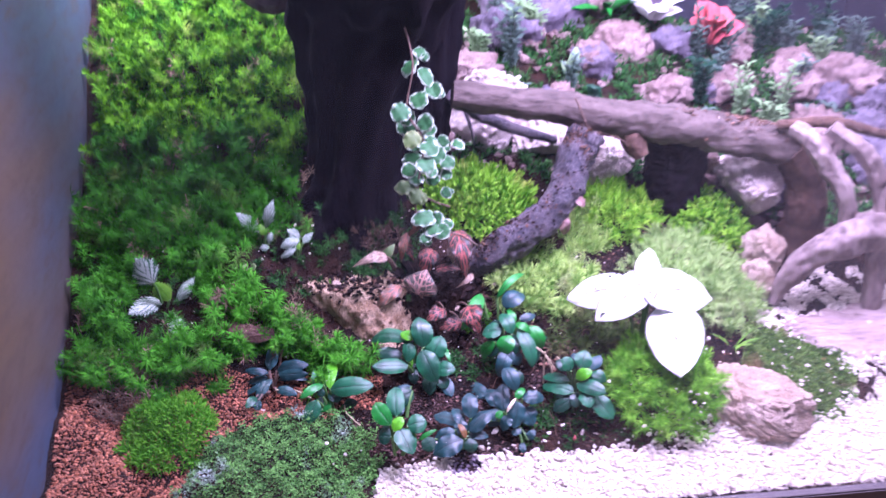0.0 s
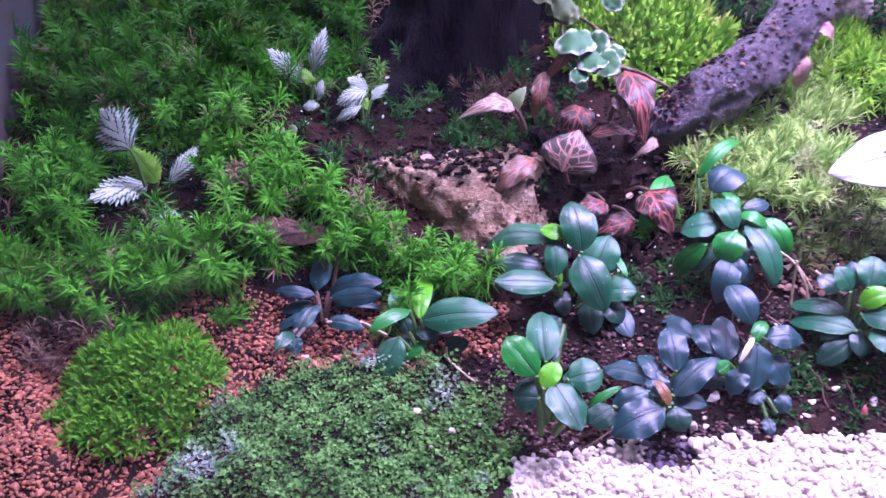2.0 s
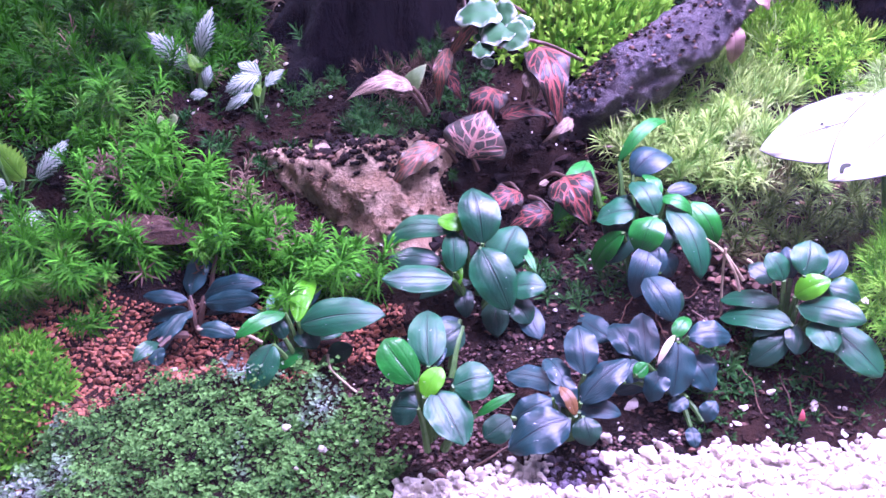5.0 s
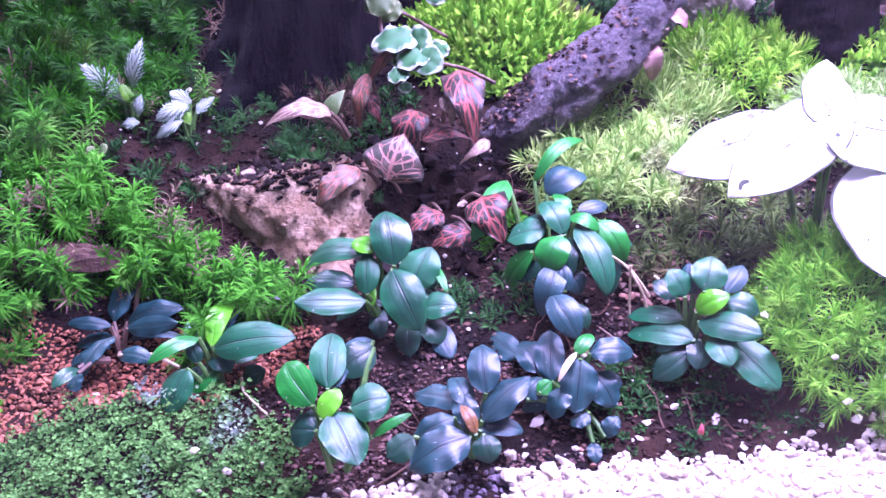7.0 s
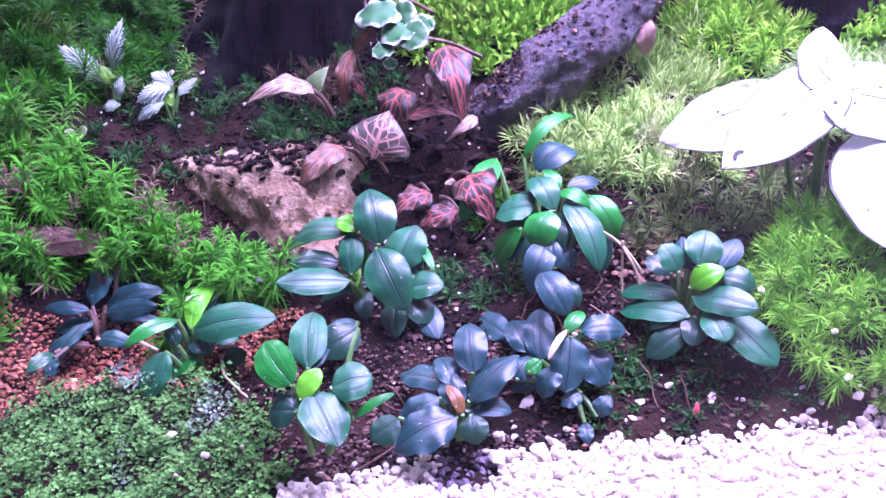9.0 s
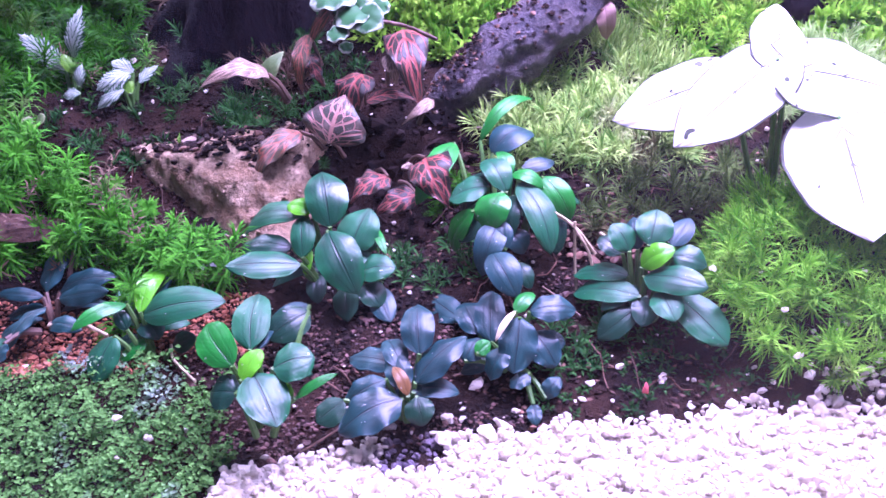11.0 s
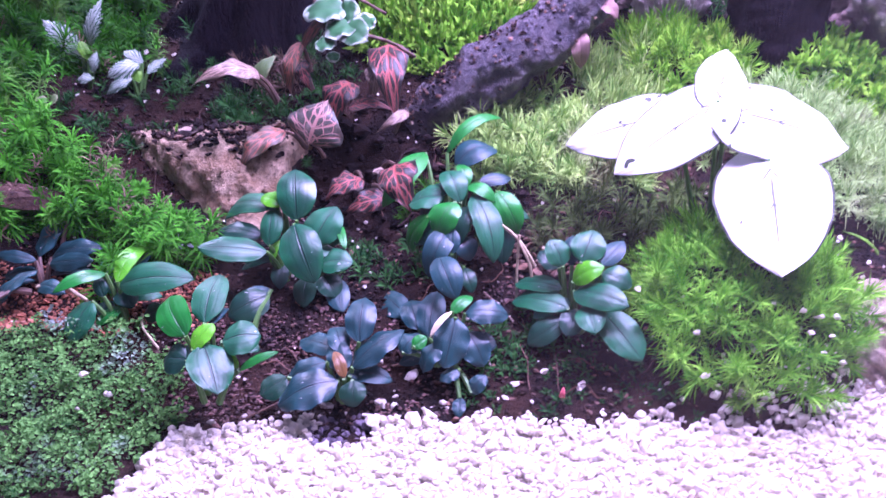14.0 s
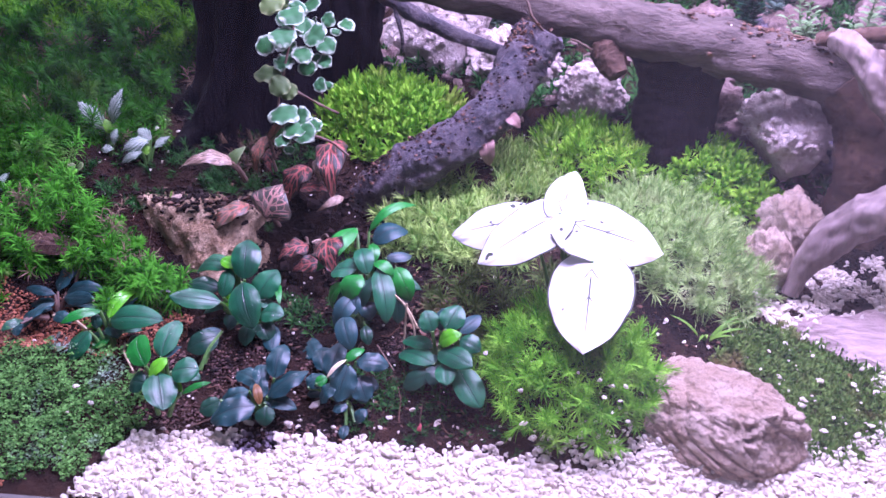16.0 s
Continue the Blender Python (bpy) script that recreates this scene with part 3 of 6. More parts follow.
def scatter(x0, x1, y0, y1, gap, zone, seed, margin=0.006):
    """Jittered places in a zone of the plan, on the ground, with the ground's normal."""
    r = np.random.default_rng(seed)
    gx, gy = np.meshgrid(np.arange(x0, x1, gap), np.arange(y0, y1, gap))
    x = gx.ravel() + r.uniform(-0.5, 0.5, gx.size) * gap
    y = gy.ravel() + r.uniform(-0.5, 0.5, gx.size) * gap
    ok = zone(x, y) & (x > left_line(y) + margin)
    x, y = x[ok], y[ok]
    e = 0.004
    z = ground_height(x, y)
    nrm = np.stack([-(ground_height(x + e, y) - z) / e, -(ground_height(x, y + e) - z) / e, np.ones_like(x)], 1)
    nrm /= np.linalg.norm(nrm, axis=1)[:, None]
    return np.stack([x, y, z], 1), nrm


def stuff(name, verts, faces, material_, label, category, smooth=False):
    me = bpy.data.meshes.new(name)
    verts, faces = np.asarray(verts, np.float32), np.asarray(faces, np.int32)
    k = faces.shape[1]
    me.vertices.add(len(verts))
    me.vertices.foreach_set("co", verts.ravel())
    me.loops.add(faces.size)
    me.loops.foreach_set("vertex_index", faces.ravel())
    me.polygons.add(len(faces))
    me.polygons.foreach_set("loop_start", np.arange(0, faces.size, k, dtype=np.int32))
    me.polygons.foreach_set("use_smooth", np.full(len(faces), smooth))
    me.update(calc_edges=True)
    me.validate()
    return solo(name, me, material_, label, category, kind="stuff")


def shoots(places, normals, blades, length, width, height, low, high, seed, lean=0.35, droop=0.15):
    """Moss shoots: narrow blades in whorls round short stems. Gives vertices and triangles."""
    r = np.random.default_rng(seed)
    n = len(places)
    ax = normals * 0.6 + np.array([0, -0.22, 0.45]) + r.normal(0, lean, (n, 3))
    ax /= np.linalg.norm(ax, axis=1)[:, None]
    t1 = np.cross(ax, np.array([0.3, 0.9, 0.2]))
    t1 /= np.linalg.norm(t1, axis=1)[:, None]
    t2 = np.cross(ax, t1)
    size = r.uniform(0.65, 1.25, n)[:, None]
    k = np.arange(blades)
    h = (k + 0.5) / blades
    az = k[None] * 2.4 + r.uniform(0, 6.28, n)[:, None] + r.normal(0, 0.3, (n, blades))
    el = np.radians(low + (high - low) * h)[None] + r.normal(0, 0.15, (n, blades))
    dirs = (np.cos(el) * np.cos(az))[..., None] * t1[:, None] + (np.cos(el) * np.sin(az))[..., None] * t2[:, None] + np.sin(el)[..., None] * ax[:, None]
    side = np.cross(dirs, ax[:, None])
    side /= np.linalg.norm(side, axis=2)[..., None] + 1e-9
    ln = (length * size * r.uniform(0.75, 1.15, (n, blades)))[..., None]
    start = places[:, None] + ax[:, None] * (height * size * h[None])[..., None] - normals[:, None] * 0.0015
    mid = start + dirs * ln * 0.5 + ax[:, None] * ln * 0.05
    tip = start + dirs * ln - ax[:, None] * ln * droop
    w = width / 2
    v = np.stack([start - side * w * 0.7, start + side * w * 0.7, mid - side * w, mid + side * w, tip], 2).reshape(-1, 3)
    b = np.arange(n * blades)[:, None] * 5
    f = np.concatenate([b + np.array([0, 1, 3]), b + np.array([0, 3, 2]), b + np.array([2, 3, 4])], 0)
    return v, f


ICO = bmesh.new()
bmesh.ops.create_icosphere(ICO, subdivisions=1, radius=1)
ICO_V = np.array([v.co[:] for v in ICO.verts])
ICO_F = np.array([[v.index for v in f.verts] for f in ICO.faces])
ICO.free()


def grains(places, size, seed, flat=0.75, sink=0.2):
    """Angular grains at the places given."""
    r = np.random.default_rng(seed)
    n = len(places)
    m = len(ICO_V)
    s = size * r.uniform(0.45, 1.15, (n, 1, 1)) ** 1.0 * np.where(r.uniform(size=(n, 1, 1)) < 0.18, 1.5, 1.0) * r.uniform(0.55, 1.25, (n, 1, 3)) / 2
    v = ICO_V[None] * (1 + np.clip(r.normal(0, 0.26, (n, m, 1)), -0.5, 0.55)) * s
    q = r.normal(0, 1, (n, 4))
    q /= np.linalg.norm(q, axis=1)[:, None]
    w, x, y, z = q.T
    rot = np.stack([np.stack([1 - 2 * (y * y + z * z), 2 * (x * y - w * z), 2 * (x * z + w * y)], 1),
                    np.stack([2 * (x * y + w * z), 1 - 2 * (x * x + z * z), 2 * (y * z - w * x)], 1),
                    np.stack([2 * (x * z - w * y), 2 * (y * z + w * x), 1 - 2 * (x * x + y * y)], 1)], 1)
    v = np.einsum("nij,nmj->nmi", rot, v)
    v[..., 2] *= flat
    v = v + places[:, None] + np.array([0, 0, size * (0.5 - sink) * flat])
    f = (ICO_F[None] + (np.arange(n) * m)[:, None, None]).reshape(-1, 3)
    return v.reshape(-1, 3), f


# ground sheet
gx = np.arange(-0.62, 0.90, 0.004)
gy = np.arange(0.56, 1.74, 0.004)
X, Y = np.meshgrid(gx, gy)
Z = ground_height(X, Y) + 0.0022 * wob(X, Y, 3.1, 1.0) + 0.0012 * wob(X, Y, 9.0, 2.0) + rng.normal(0, 0.0006, X.shape)
inside = (Y > front_line(X) - 0.004) & (X > left_line(Y) - 0.004)
idx = np.arange(X.size).reshape(X.shape)
keep = inside[:-1, :-1] & inside[1:, 1:] & inside[:-1, 1:] & inside[1:, :-1]
quads = np.stack([idx[:-1, :-1], idx[:-1, 1:], idx[1:, 1:], idx[1:, :-1]], -1)[keep]
ground = stuff("ground", np.stack([X, Y, Z], -1).reshape(-1, 3), quads, SOIL, "dark brown damp soil bed sloping up to the back", "soil", True)
tagged(ground, kind="structure")


# ---- the tank ----
def slab(name, a, b, thickness, z0, z1, mat_, label, category):
    """An upright slab along the plan line a-b."""
    a, b = Vector(a), Vector(b)
    d = (b - a).normalized()
    n = Vector((-d.y, d.x)) * thickness
    bm = bmesh.new()
    ring = [a, b, b + n, a + n]
    lo = [bm.verts.new((p.x, p.y, z0)) for p in ring]
    hi = [bm.verts.new((p.x, p.y, z1)) for p in ring]
    bm.faces.new(lo[::-1]), bm.faces.new(hi)
    for i in range(4):
        bm.faces.new((lo[i], lo[(i + 1) % 4], hi[(i + 1) % 4], hi[i]))
    bmesh.ops.bevel(bm, geom=bm.edges[:], offset=min(0.0015, thickness * 0.2), segments=2, affect="EDGES")
    bmesh.ops.recalc_face_normals(bm, faces=bm.faces[:])
    me = bpy.data.meshes.new(name)
    bm.to_mesh(me)
    bm.free()
    return solo(name, me, mat_, label, category, kind="structure")


slab("wall_left", (left_line(0.605), 0.605), (left_line(1.72), 1.72), 0.010, -0.06, 0.75, PANEL, "side panel of the tank with blurred brown and slate reflections in its colour", "panel")
slab("wall_back", (-0.56, 1.64), (0.90, 1.70), 0.010, -0.06, 0.75, BACK, "dark blue-black back panel of the tank", "panel")
slab("wall_right", (0.88, front_line(0.88)), (0.72, 1.70), 0.010, -0.06, 0.75, BACK, "dark side panel of the tank", "panel")
slab("trim", (-0.42, front_line(-0.42) - 0.012), (0.88, front_line(0.88) - 0.012), 0.012, -0.06, 0.004, TRIM, "dark plastic edge along the tank's front", "trim")
slab("table", (-0.9, 0.35), (1.3, 0.35), 1.6, -0.10, -0.062, TABLE, "brown wooden table top under the tank", "table")

# reflected haze is mixed into the pane as pale diffuse, thicker rightwards
m, nt, b = material("hazed_glass", 0.1, 0.5)
veil = nt.nodes.new("ShaderNodeBsdfDiffuse")
veil.inputs["Color"].default_value = (0.87, 0.85, 0.84, 1)
clear = nt.nodes.new("ShaderNodeBsdfTransparent")
mix = nt.nodes.new("ShaderNodeMixShader")
sep = nt.nodes.new("ShaderNodeSeparateXYZ")
nt.links.new(nt.nodes.new("ShaderNodeTexCoord").outputs["Object"], sep.inputs[0])
haze = mathn(nt, "ADD", mathn(nt, "MULTIPLY", ramp(nt, noise_of(nt, 5.0, 3.0), 0.2, 0.8), 0.050), mathn(nt, "MULTIPLY", ramp(nt, sep.outputs[0], 0.02, 0.42), 0.095))
nt.links.new(mathn(nt, "MULTIPLY", haze, 1.0), mix.inputs[0])
nt.links.new(clear.outputs[0], mix.inputs[1])
nt.links.new(veil.outputs[0], mix.inputs[2])
nt.links.new(mix.outputs[0], nt.nodes["Material Output"].inputs[0])
pane = slab("front_glass", (-0.42, front_line(-0.42) - 0.008), (0.88, front_line(0.88) - 0.008), 0.004, 0.004, 0.75, m, "front glass of the tank with pale haze mixed in", "glass")
pane.visible_shadow = False

# ---- gravel and crumbs ----
pts, nrm = scatter(-0.08, 0.60, 0.60, 1.10, 0.0026, lambda x, y: white_zone(x, y) & ~in_ellipse(x, y, 0.402, 0.893, 0.056, 0.052) & (wob(x, y, 1.4, 4.0) < 0.83) & ~in_ellipse(x, y, 0.030, 0.752, 0.017, 0.011, 0.6) & ((x < 0.36) | (y < 0.86) | (wob(x, y, 2.0, 5.0) > -0.15)), 11)
pts[:, 2] += 0.0022 * wob(pts[:, 0], pts[:, 1], 3.2, 1) + 0.0016 * wob(pts[:, 0], pts[:, 1], 8.0, 3)
v, f = grains(pts, 0.0043, 12, 0.8, 0.1)
top = pts[np.random.default_rng(5).uniform(size=len(pts)) < 0.45] + np.array([0, 0, 0.0026])
v2, f2 = grains(top, 0.0046, 13, 0.85)
bedx, bedy = np.meshgrid(np.arange(-0.08, 0.60, 0.004), np.arange(0.60, 1.10, 0.004))
bed = np.stack([bedx, bedy, ground_height(bedx, bedy) + 0.0020], -1).reshape(-1, 3)
bi = np.arange(bedx.size).reshape(bedx.shape)
ok = white_zone(bedx, bedy) & (((bedx - 0.236) / 0.068) ** 2 + ((bedy - 0.828) / 0.052) ** 2 > 1) & ~in_ellipse(bedx, bedy, 0.402, 0.893, 0.056, 0.052) & (wob(bedx, bedy, 1.4, 4.0) < 0.80) & ~in_ellipse(bedx, bedy, 0.030, 0.752, 0.020, 0.013, 0.6) & ((bedx < 0.36) | (bedy < 0.86) | (wob(bedx, bedy, 2.0, 5.0) > 0.0))
ok = ok[:-1, :-1] & ok[1:, 1:] & ok[:-1, 1:] & ok[1:, :-1]
bt = np.concatenate([np.stack([bi[:-1, :-1], bi[:-1, 1:], bi[1:, 1:]], -1)[ok], np.stack([bi[:-1, :-1], bi[1:, 1:], bi[1:, :-1]], -1)[ok]])
edge_p, _ = scatter(-0.06, 0.40, 0.735, 0.90, 0.0075, lambda x, y: white_zone(x, y - 0.016) & ~white_zone(x, y) & (wob(x, y, 4, 1) > -0.1), 61)
v3, f3 = grains(edge_p, 0.0046, 62, 0.7, 0.2)
v2, f2 = np.vstack([v2, v3]), np.vstack([f2, f3 + len(v2)])
v, f = np.vstack([v, bed]), np.vstack([f, bt + len(v)])
dk, _ = scatter(-0.01, 0.07, 0.72, 0.79, 0.0036, lambda x, y: in_ellipse(x, y, 0.030, 0.752, 0.020, 0.013, 0.6), 101)
dv, df = grains(dk, 0.0042, 102, 0.8, 0.15)
stuff("dark_gravel", dv, df, ROCK_LILAC, "dark violet-grey chips among the white gravel", "gravel")
stuff("white_gravel", np.vstack([v, v2]), np.vstack([f, f2 + len(v)]), WHITE_GRAVEL, "white quartz gravel along the tank's front", "gravel")
pts, nrm = scatter(-0.43, -0.05, 0.58, 0.85, 0.0023, red_zone, 14)
v, f = grains(pts, 0.0034, 15)
stuff("red_gravel", v, f, RED_GRAVEL, "rust-red fine gravel in the corner of the bed", "gravel")


def soil_zone(x, y):
    return (~white_zone(x, y) | ((x > 0.36) & (y > 0.86))) & ~red_zone(x, y) & ~carpet_left(x, y)


pts, nrm = scatter(-0.40, 0.60, 0.75, 1.12, 0.0036, soil_zone, 16)
v, f = grains(pts, 0.0030, 17, 0.7, 0.3)
pts, nrm = scatter(-0.25, 0.45, 0.77, 1.12, 0.0085, lambda x, y: soil_zone(x, y) & (wob(x, y, 2.6, 9) > 0), 96)
v2, f2 = grains(pts, 0.0046, 97, 0.7, 0.3)
v, f = np.vstack([v, v2]), np.vstack([f, f2 + len(v)])
stuff("soil_crumbs", v, f, CRUMB, "dark damp soil crumbs over the bed", "soil")
pts, nrm = scatter(-0.06, 0.10, 0.885, 0.975, 0.0095, lambda x, y: wob(x, y, 2.9, 4) > -0.35, 98)
v, f = grains(pts + np.array([0, 0, 0.003]), 0.0095, 99, 0.8, 0.3)
stuff("soil_lumps", v, f, CRUMB, "dark crumbly soil lumps under the wilting plant", "soil")
MUD = surface("red_mud", (0.055, 0.026, 0.020), (0.125, 0.062, 0.046), (0.030, 0.018, 0.016), 40, 400, 0.6, 0.45, 0.6, 0.001, island=0.9)
pts, nrm = scatter(-0.10, 0.16, 0.74, 0.85, 0.0024, lambda x, y: soil_zone(x, y) & (in_ellipse(x, y, 0.005, 0.785, 0.085, 0.045, 0.5) | in_ellipse(x, y, 0.125, 0.845, 0.03, 0.02, 0.6)) & (wob(x, y, 2.4, 5) + 0.5 * wob(x, y, 6.1, 2) > -0.12), 111)
v, f = grains(pts + np.array([0, 0, 0.0008]), 0.0026, 112, 0.6, 0.3)
stuff("mud_crumbs", v, f, MUD, "reddish brown mud crumbs between the plants", "soil")
LITTER = surface("litter", (0.070, 0.030, 0.014), (0.15, 0.080, 0.048), (0.03, 0.016, 0.010), 60, 400, 0.7, 0.4, 0.5, 0.0006, island=1.2)
pts, nrm = scatter(-0.20, 0.40, 0.77, 1.10, 0.0068, lambda x, y: soil_zone(x, y) & (wob(x, y, 2.2, 6) > np.where((y > 0.90) & (x < 0.03), 0.6, -0.35)), 71)
r = np.random.default_rng(72)
v, f = grains(pts, 0.0034, 73, 0.5, 0.15)
stuff("bark_litter", v, f, LITTER, "brown bark and leaf crumbs on the soil", "litter")
strands = []
for k in range(46):
    x_, y_ = r.uniform(-0.16, 0.20), r.uniform(0.785, 0.95)
    a_ = r.uniform(0, 6.28)
    p_ = []
    for j in range(5):
        p_.append((x_, y_, float(ground_height(x_, y_)) + 0.0022 + (0.003 if j == 2 else 0), 0.0004))
        a_ += r.normal(0, 0.5)
        x_, y_ = x_ + 0.006 * math.cos(a_), y_ + 0.006 * math.sin(a_)
    strands.append(tube(p_, 10, 4))
vs, fs, o = [], [], 0
for vv, ff, _ in strands:
    vs.append(vv)
    fs += [[q + o for q in (f_[0], f_[1], f_[2])] for f_ in ff] + [[q + o for q in (f_[0], f_[2], f_[3])] for f_ in ff if len(f_) == 4]
    o += len(vv)
stuff("root_fibres", np.vstack(vs), fs, LITTER, "fine brown root fibres over the soil", "root fibres")
pts, nrm = scatter(-0.1, 0.85, 1.12, 1.62, 0.015, lambda x, y: wob(x, y, 0.9, 3) > 0.05, 18)
v, f = grains(pts, 0.017, 19, 0.7, 0.35)
stuff("rubble", v, f, ROCK_PINK, "pinkish porous rubble at the back of the bed", "rubble")


# ---- moss ----
def moss(name, box, gap, zone, mat_, label, seed, blades, length, width, height, low=10, high=75, lean=0.3, droop=0.15, clump=0.0):
    p, n = scatter(*box, gap, zone, seed, 0.014)
    lump = 0.75 * wob(p[:, 0], p[:, 1], 1.7, seed) + 0.5 * wob(p[:, 0], p[:, 1], 4.3, seed + 2)
    some = lump > (-0.55 if clump else -2)
    p, n = p[some] + n[some] * (clump * lump[some])[:, None], n[some]
    v, f = shoots(p, n, blades, length, width, height, low, high, seed + 1, lean, droop)
    return stuff(name, v, f, mat_, label, "moss")


def hollow(x, y):
    return in_ellipse(x, y, -0.305, 0.896, 0.046, 0.030) | in_ellipse(x, y, -0.180, 0.950, 0.060, 0.034) | in_ellipse(x, y, -0.180, 0.828, 0.047, 0.032, 0.1)


def bank(x, y):
    return ~hollow(x, y) & (x < -0.185 + 0.012 * wob(x, y, 1.3)) & (y > 0.955 + 0.12 * np.clip(x + 0.27, -0.1, 0.2) + 0.012 * wob(x, y, 2)) & (y < 1.5)


def low_left(x, y):
    return (x < np.interp(y, (0.80, 0.835, 0.862, 0.880, 0.91, 0.93, 1.0), (-0.12, -0.084, -0.086, -0.118, -0.165, -0.175, -0.155)) + 0.012 * wob(x, y, 1.5, 2)) & ~in_ellipse(x, y, -0.108, 0.803, 0.034, 0.030, 0.1) & (y > 0.828 - 0.35 * np.clip(-0.25 - x, 0, 0.1) + 0.012 * wob(x, y, 2)) & ~bank(x, y) & (wob(x, y, 1.9, 5) > -0.85) & ~hollow(x, y)


moss("bank_moss", (-0.56, -0.14, 0.90, 1.50), 0.0062, bank, MOSS_SHADED, "haircap moss over the steep bank, deep green for shade", 21, 14, 0.0110, 0.0013, 0.009, 0, 65, 0.5, 0.2, 0.010)
# light on the bank's top is put into this brighter, also drier green
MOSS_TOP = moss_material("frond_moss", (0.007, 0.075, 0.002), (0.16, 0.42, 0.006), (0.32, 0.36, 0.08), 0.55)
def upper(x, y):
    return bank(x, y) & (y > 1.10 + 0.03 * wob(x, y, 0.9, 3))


moss("tall_bank_moss", (-0.56, -0.14, 0.90, 1.20), 0.0125, lambda x, y: bank(x, y) & ~upper(x, y), MOSS_SHADED, "feathery moss fronds low on the bank, deep green for shade", 64, 84, 0.0140, 0.0012, 0.028, -12, 52, 0.45, 0.15, 0.014)
moss("tall_bank_moss", (-0.56, -0.14, 1.00, 1.50), 0.0125, upper, MOSS_TOP, "feathery yellow-green moss fronds high on the bank, brightened as if lit", 63, 60, 0.0120, 0.0012, 0.028, -8, 55, 0.5, 0.08, 0.014)
moss("low_moss", (-0.43, -0.06, 0.82, 0.99), 0.0068, low_left, MOSS_SHADED, "short dark green moss under the star moss", 22, 14, 0.0100, 0.0013, 0.008, 0, 65, 0.4, 0.2, 0.006)
moss("star_moss", (-0.43, -0.06, 0.82, 0.99), 0.0126, low_left, MOSS_STAR, "green star moss with dry brown patches", 23, 84, 0.0140, 0.0013, 0.030, -30, 52, 0.45, 0.28, 0.008)
moss("cushion_moss", (-0.34, -0.21, 0.71, 0.84), 0.0029, lambda x, y: in_ellipse(x, y, -0.275, 0.768, 0.045, 0.043, 0.2), MOSS_CUSHION, "dense round green moss cushion on red gravel", 25, 10, 0.0085, 0.0015, 0.005, 10, 75, 0.45, 0.15, 0.0025)
moss("clump_moss", (0.14, 0.32, 0.75, 0.90), 0.0056, lambda x, y: in_ellipse(x, y, 0.236, 0.829, 0.061, 0.043, 0.2), MOSS_CLUMP, "bright green spiky moss clump beside white gravel", 27, 46, 0.0125, 0.0007, 0.014, -5, 75, 0.5, 0.15, 0.005)
moss("pale_moss", (0.05, 0.22, 0.84, 1.02), 0.0072, lambda x, y: in_ellipse(x, y, 0.128, 0.954, 0.062, 0.046, 0.25), MOSS_PALE, "pale yellow-green moss round the white-leaved plant", 29, 40, 0.0150, 0.0010, 0.016, -5, 72, 0.5, 0.15, 0.006)
moss("pale_moss", (0.20, 0.40, 0.88, 1.10), 0.0066, lambda x, y: in_ellipse(x, y, 0.305, 0.99, 0.078, 0.075, 0.25) & ~in_ellipse(x, y, 0.225, 0.905, 0.06, 0.05, 0.1), MOSS_SILVER, "pale silvery green moss mound behind the white-leaved plant", 31, 46, 0.0120, 0.0007, 0.016, -5, 72, 0.5, 0.15, 0.006)
# brown moss, toned darker to hold the white leaves' shadow
MOSS_BROWN = moss_material("brown_moss", (0.020, 0.045, 0.010), (0.12, 0.19, 0.045), (0.15, 0.10, 0.055), 0.75)
moss("olive_moss", (0.10, 0.27, 0.84, 0.95), 0.0095, lambda x, y: in_ellipse(x, y, 0.180, 0.894, 0.068, 0.038, 0.5) & (wob(x, y, 2.4, 6) > -0.45) & ~in_ellipse(x, y, 0.236, 0.829, 0.061, 0.043, 0.2), MOSS_BROWN, "brownish green moss, darkened for the shadow of the white leaves", 65, 40, 0.0140, 0.0009, 0.010, 0, 70, 0.5)
moss("lime_moss", (0.25, 0.42, 1.03, 1.16), 0.0062, lambda x, y: in_ellipse(x, y, 0.340, 1.092, 0.050, 0.046, 0.12), MOSS_LIME, "bright lime moss cushion beside pink rock", 33, 17, 0.0105, 0.0036, 0.012, 20, 82)
moss("lime_moss", (0.14, 0.30, 1.03, 1.14), 0.0066, lambda x, y: in_ellipse(x, y, 0.222, 1.082, 0.046, 0.038, 0.15), MOSS_LIME, "spiky lime moss cushion under the fallen log", 35, 30, 0.0135, 0.0013, 0.016, 5, 80, 0.5)
moss("tall_moss", (0.12, 0.22, 1.00, 1.10), 0.0052, lambda x, y: in_ellipse(x, y, 0.170, 1.045, 0.034, 0.036, 0.2), MOSS_PALE, "tall yellowing grass-like moss by the root", 37, 12, 0.019, 0.0011, 0.010, 35, 85)
moss("lime_moss", (-0.05, 0.13, 0.98, 1.11), 0.0052, lambda x, y: in_ellipse(x, y, 0.042, 1.045, 0.070, 0.046, 0.12), MOSS_LIME, "light lime moss cushion beside the dark root", 39, 15, 0.0125, 0.0030, 0.014, 30, 86, 0.25)
moss("fine_moss", (0.32, 0.50, 0.82, 1.00), 0.0028, lambda x, y: in_ellipse(x, y, 0.402, 0.893, 0.064, 0.058, 0.5), MOSS_OLIVE, "low olive moss mat behind the stone", 41, 9, 0.0080, 0.0019, 0.004, 10, 75, 0.6)
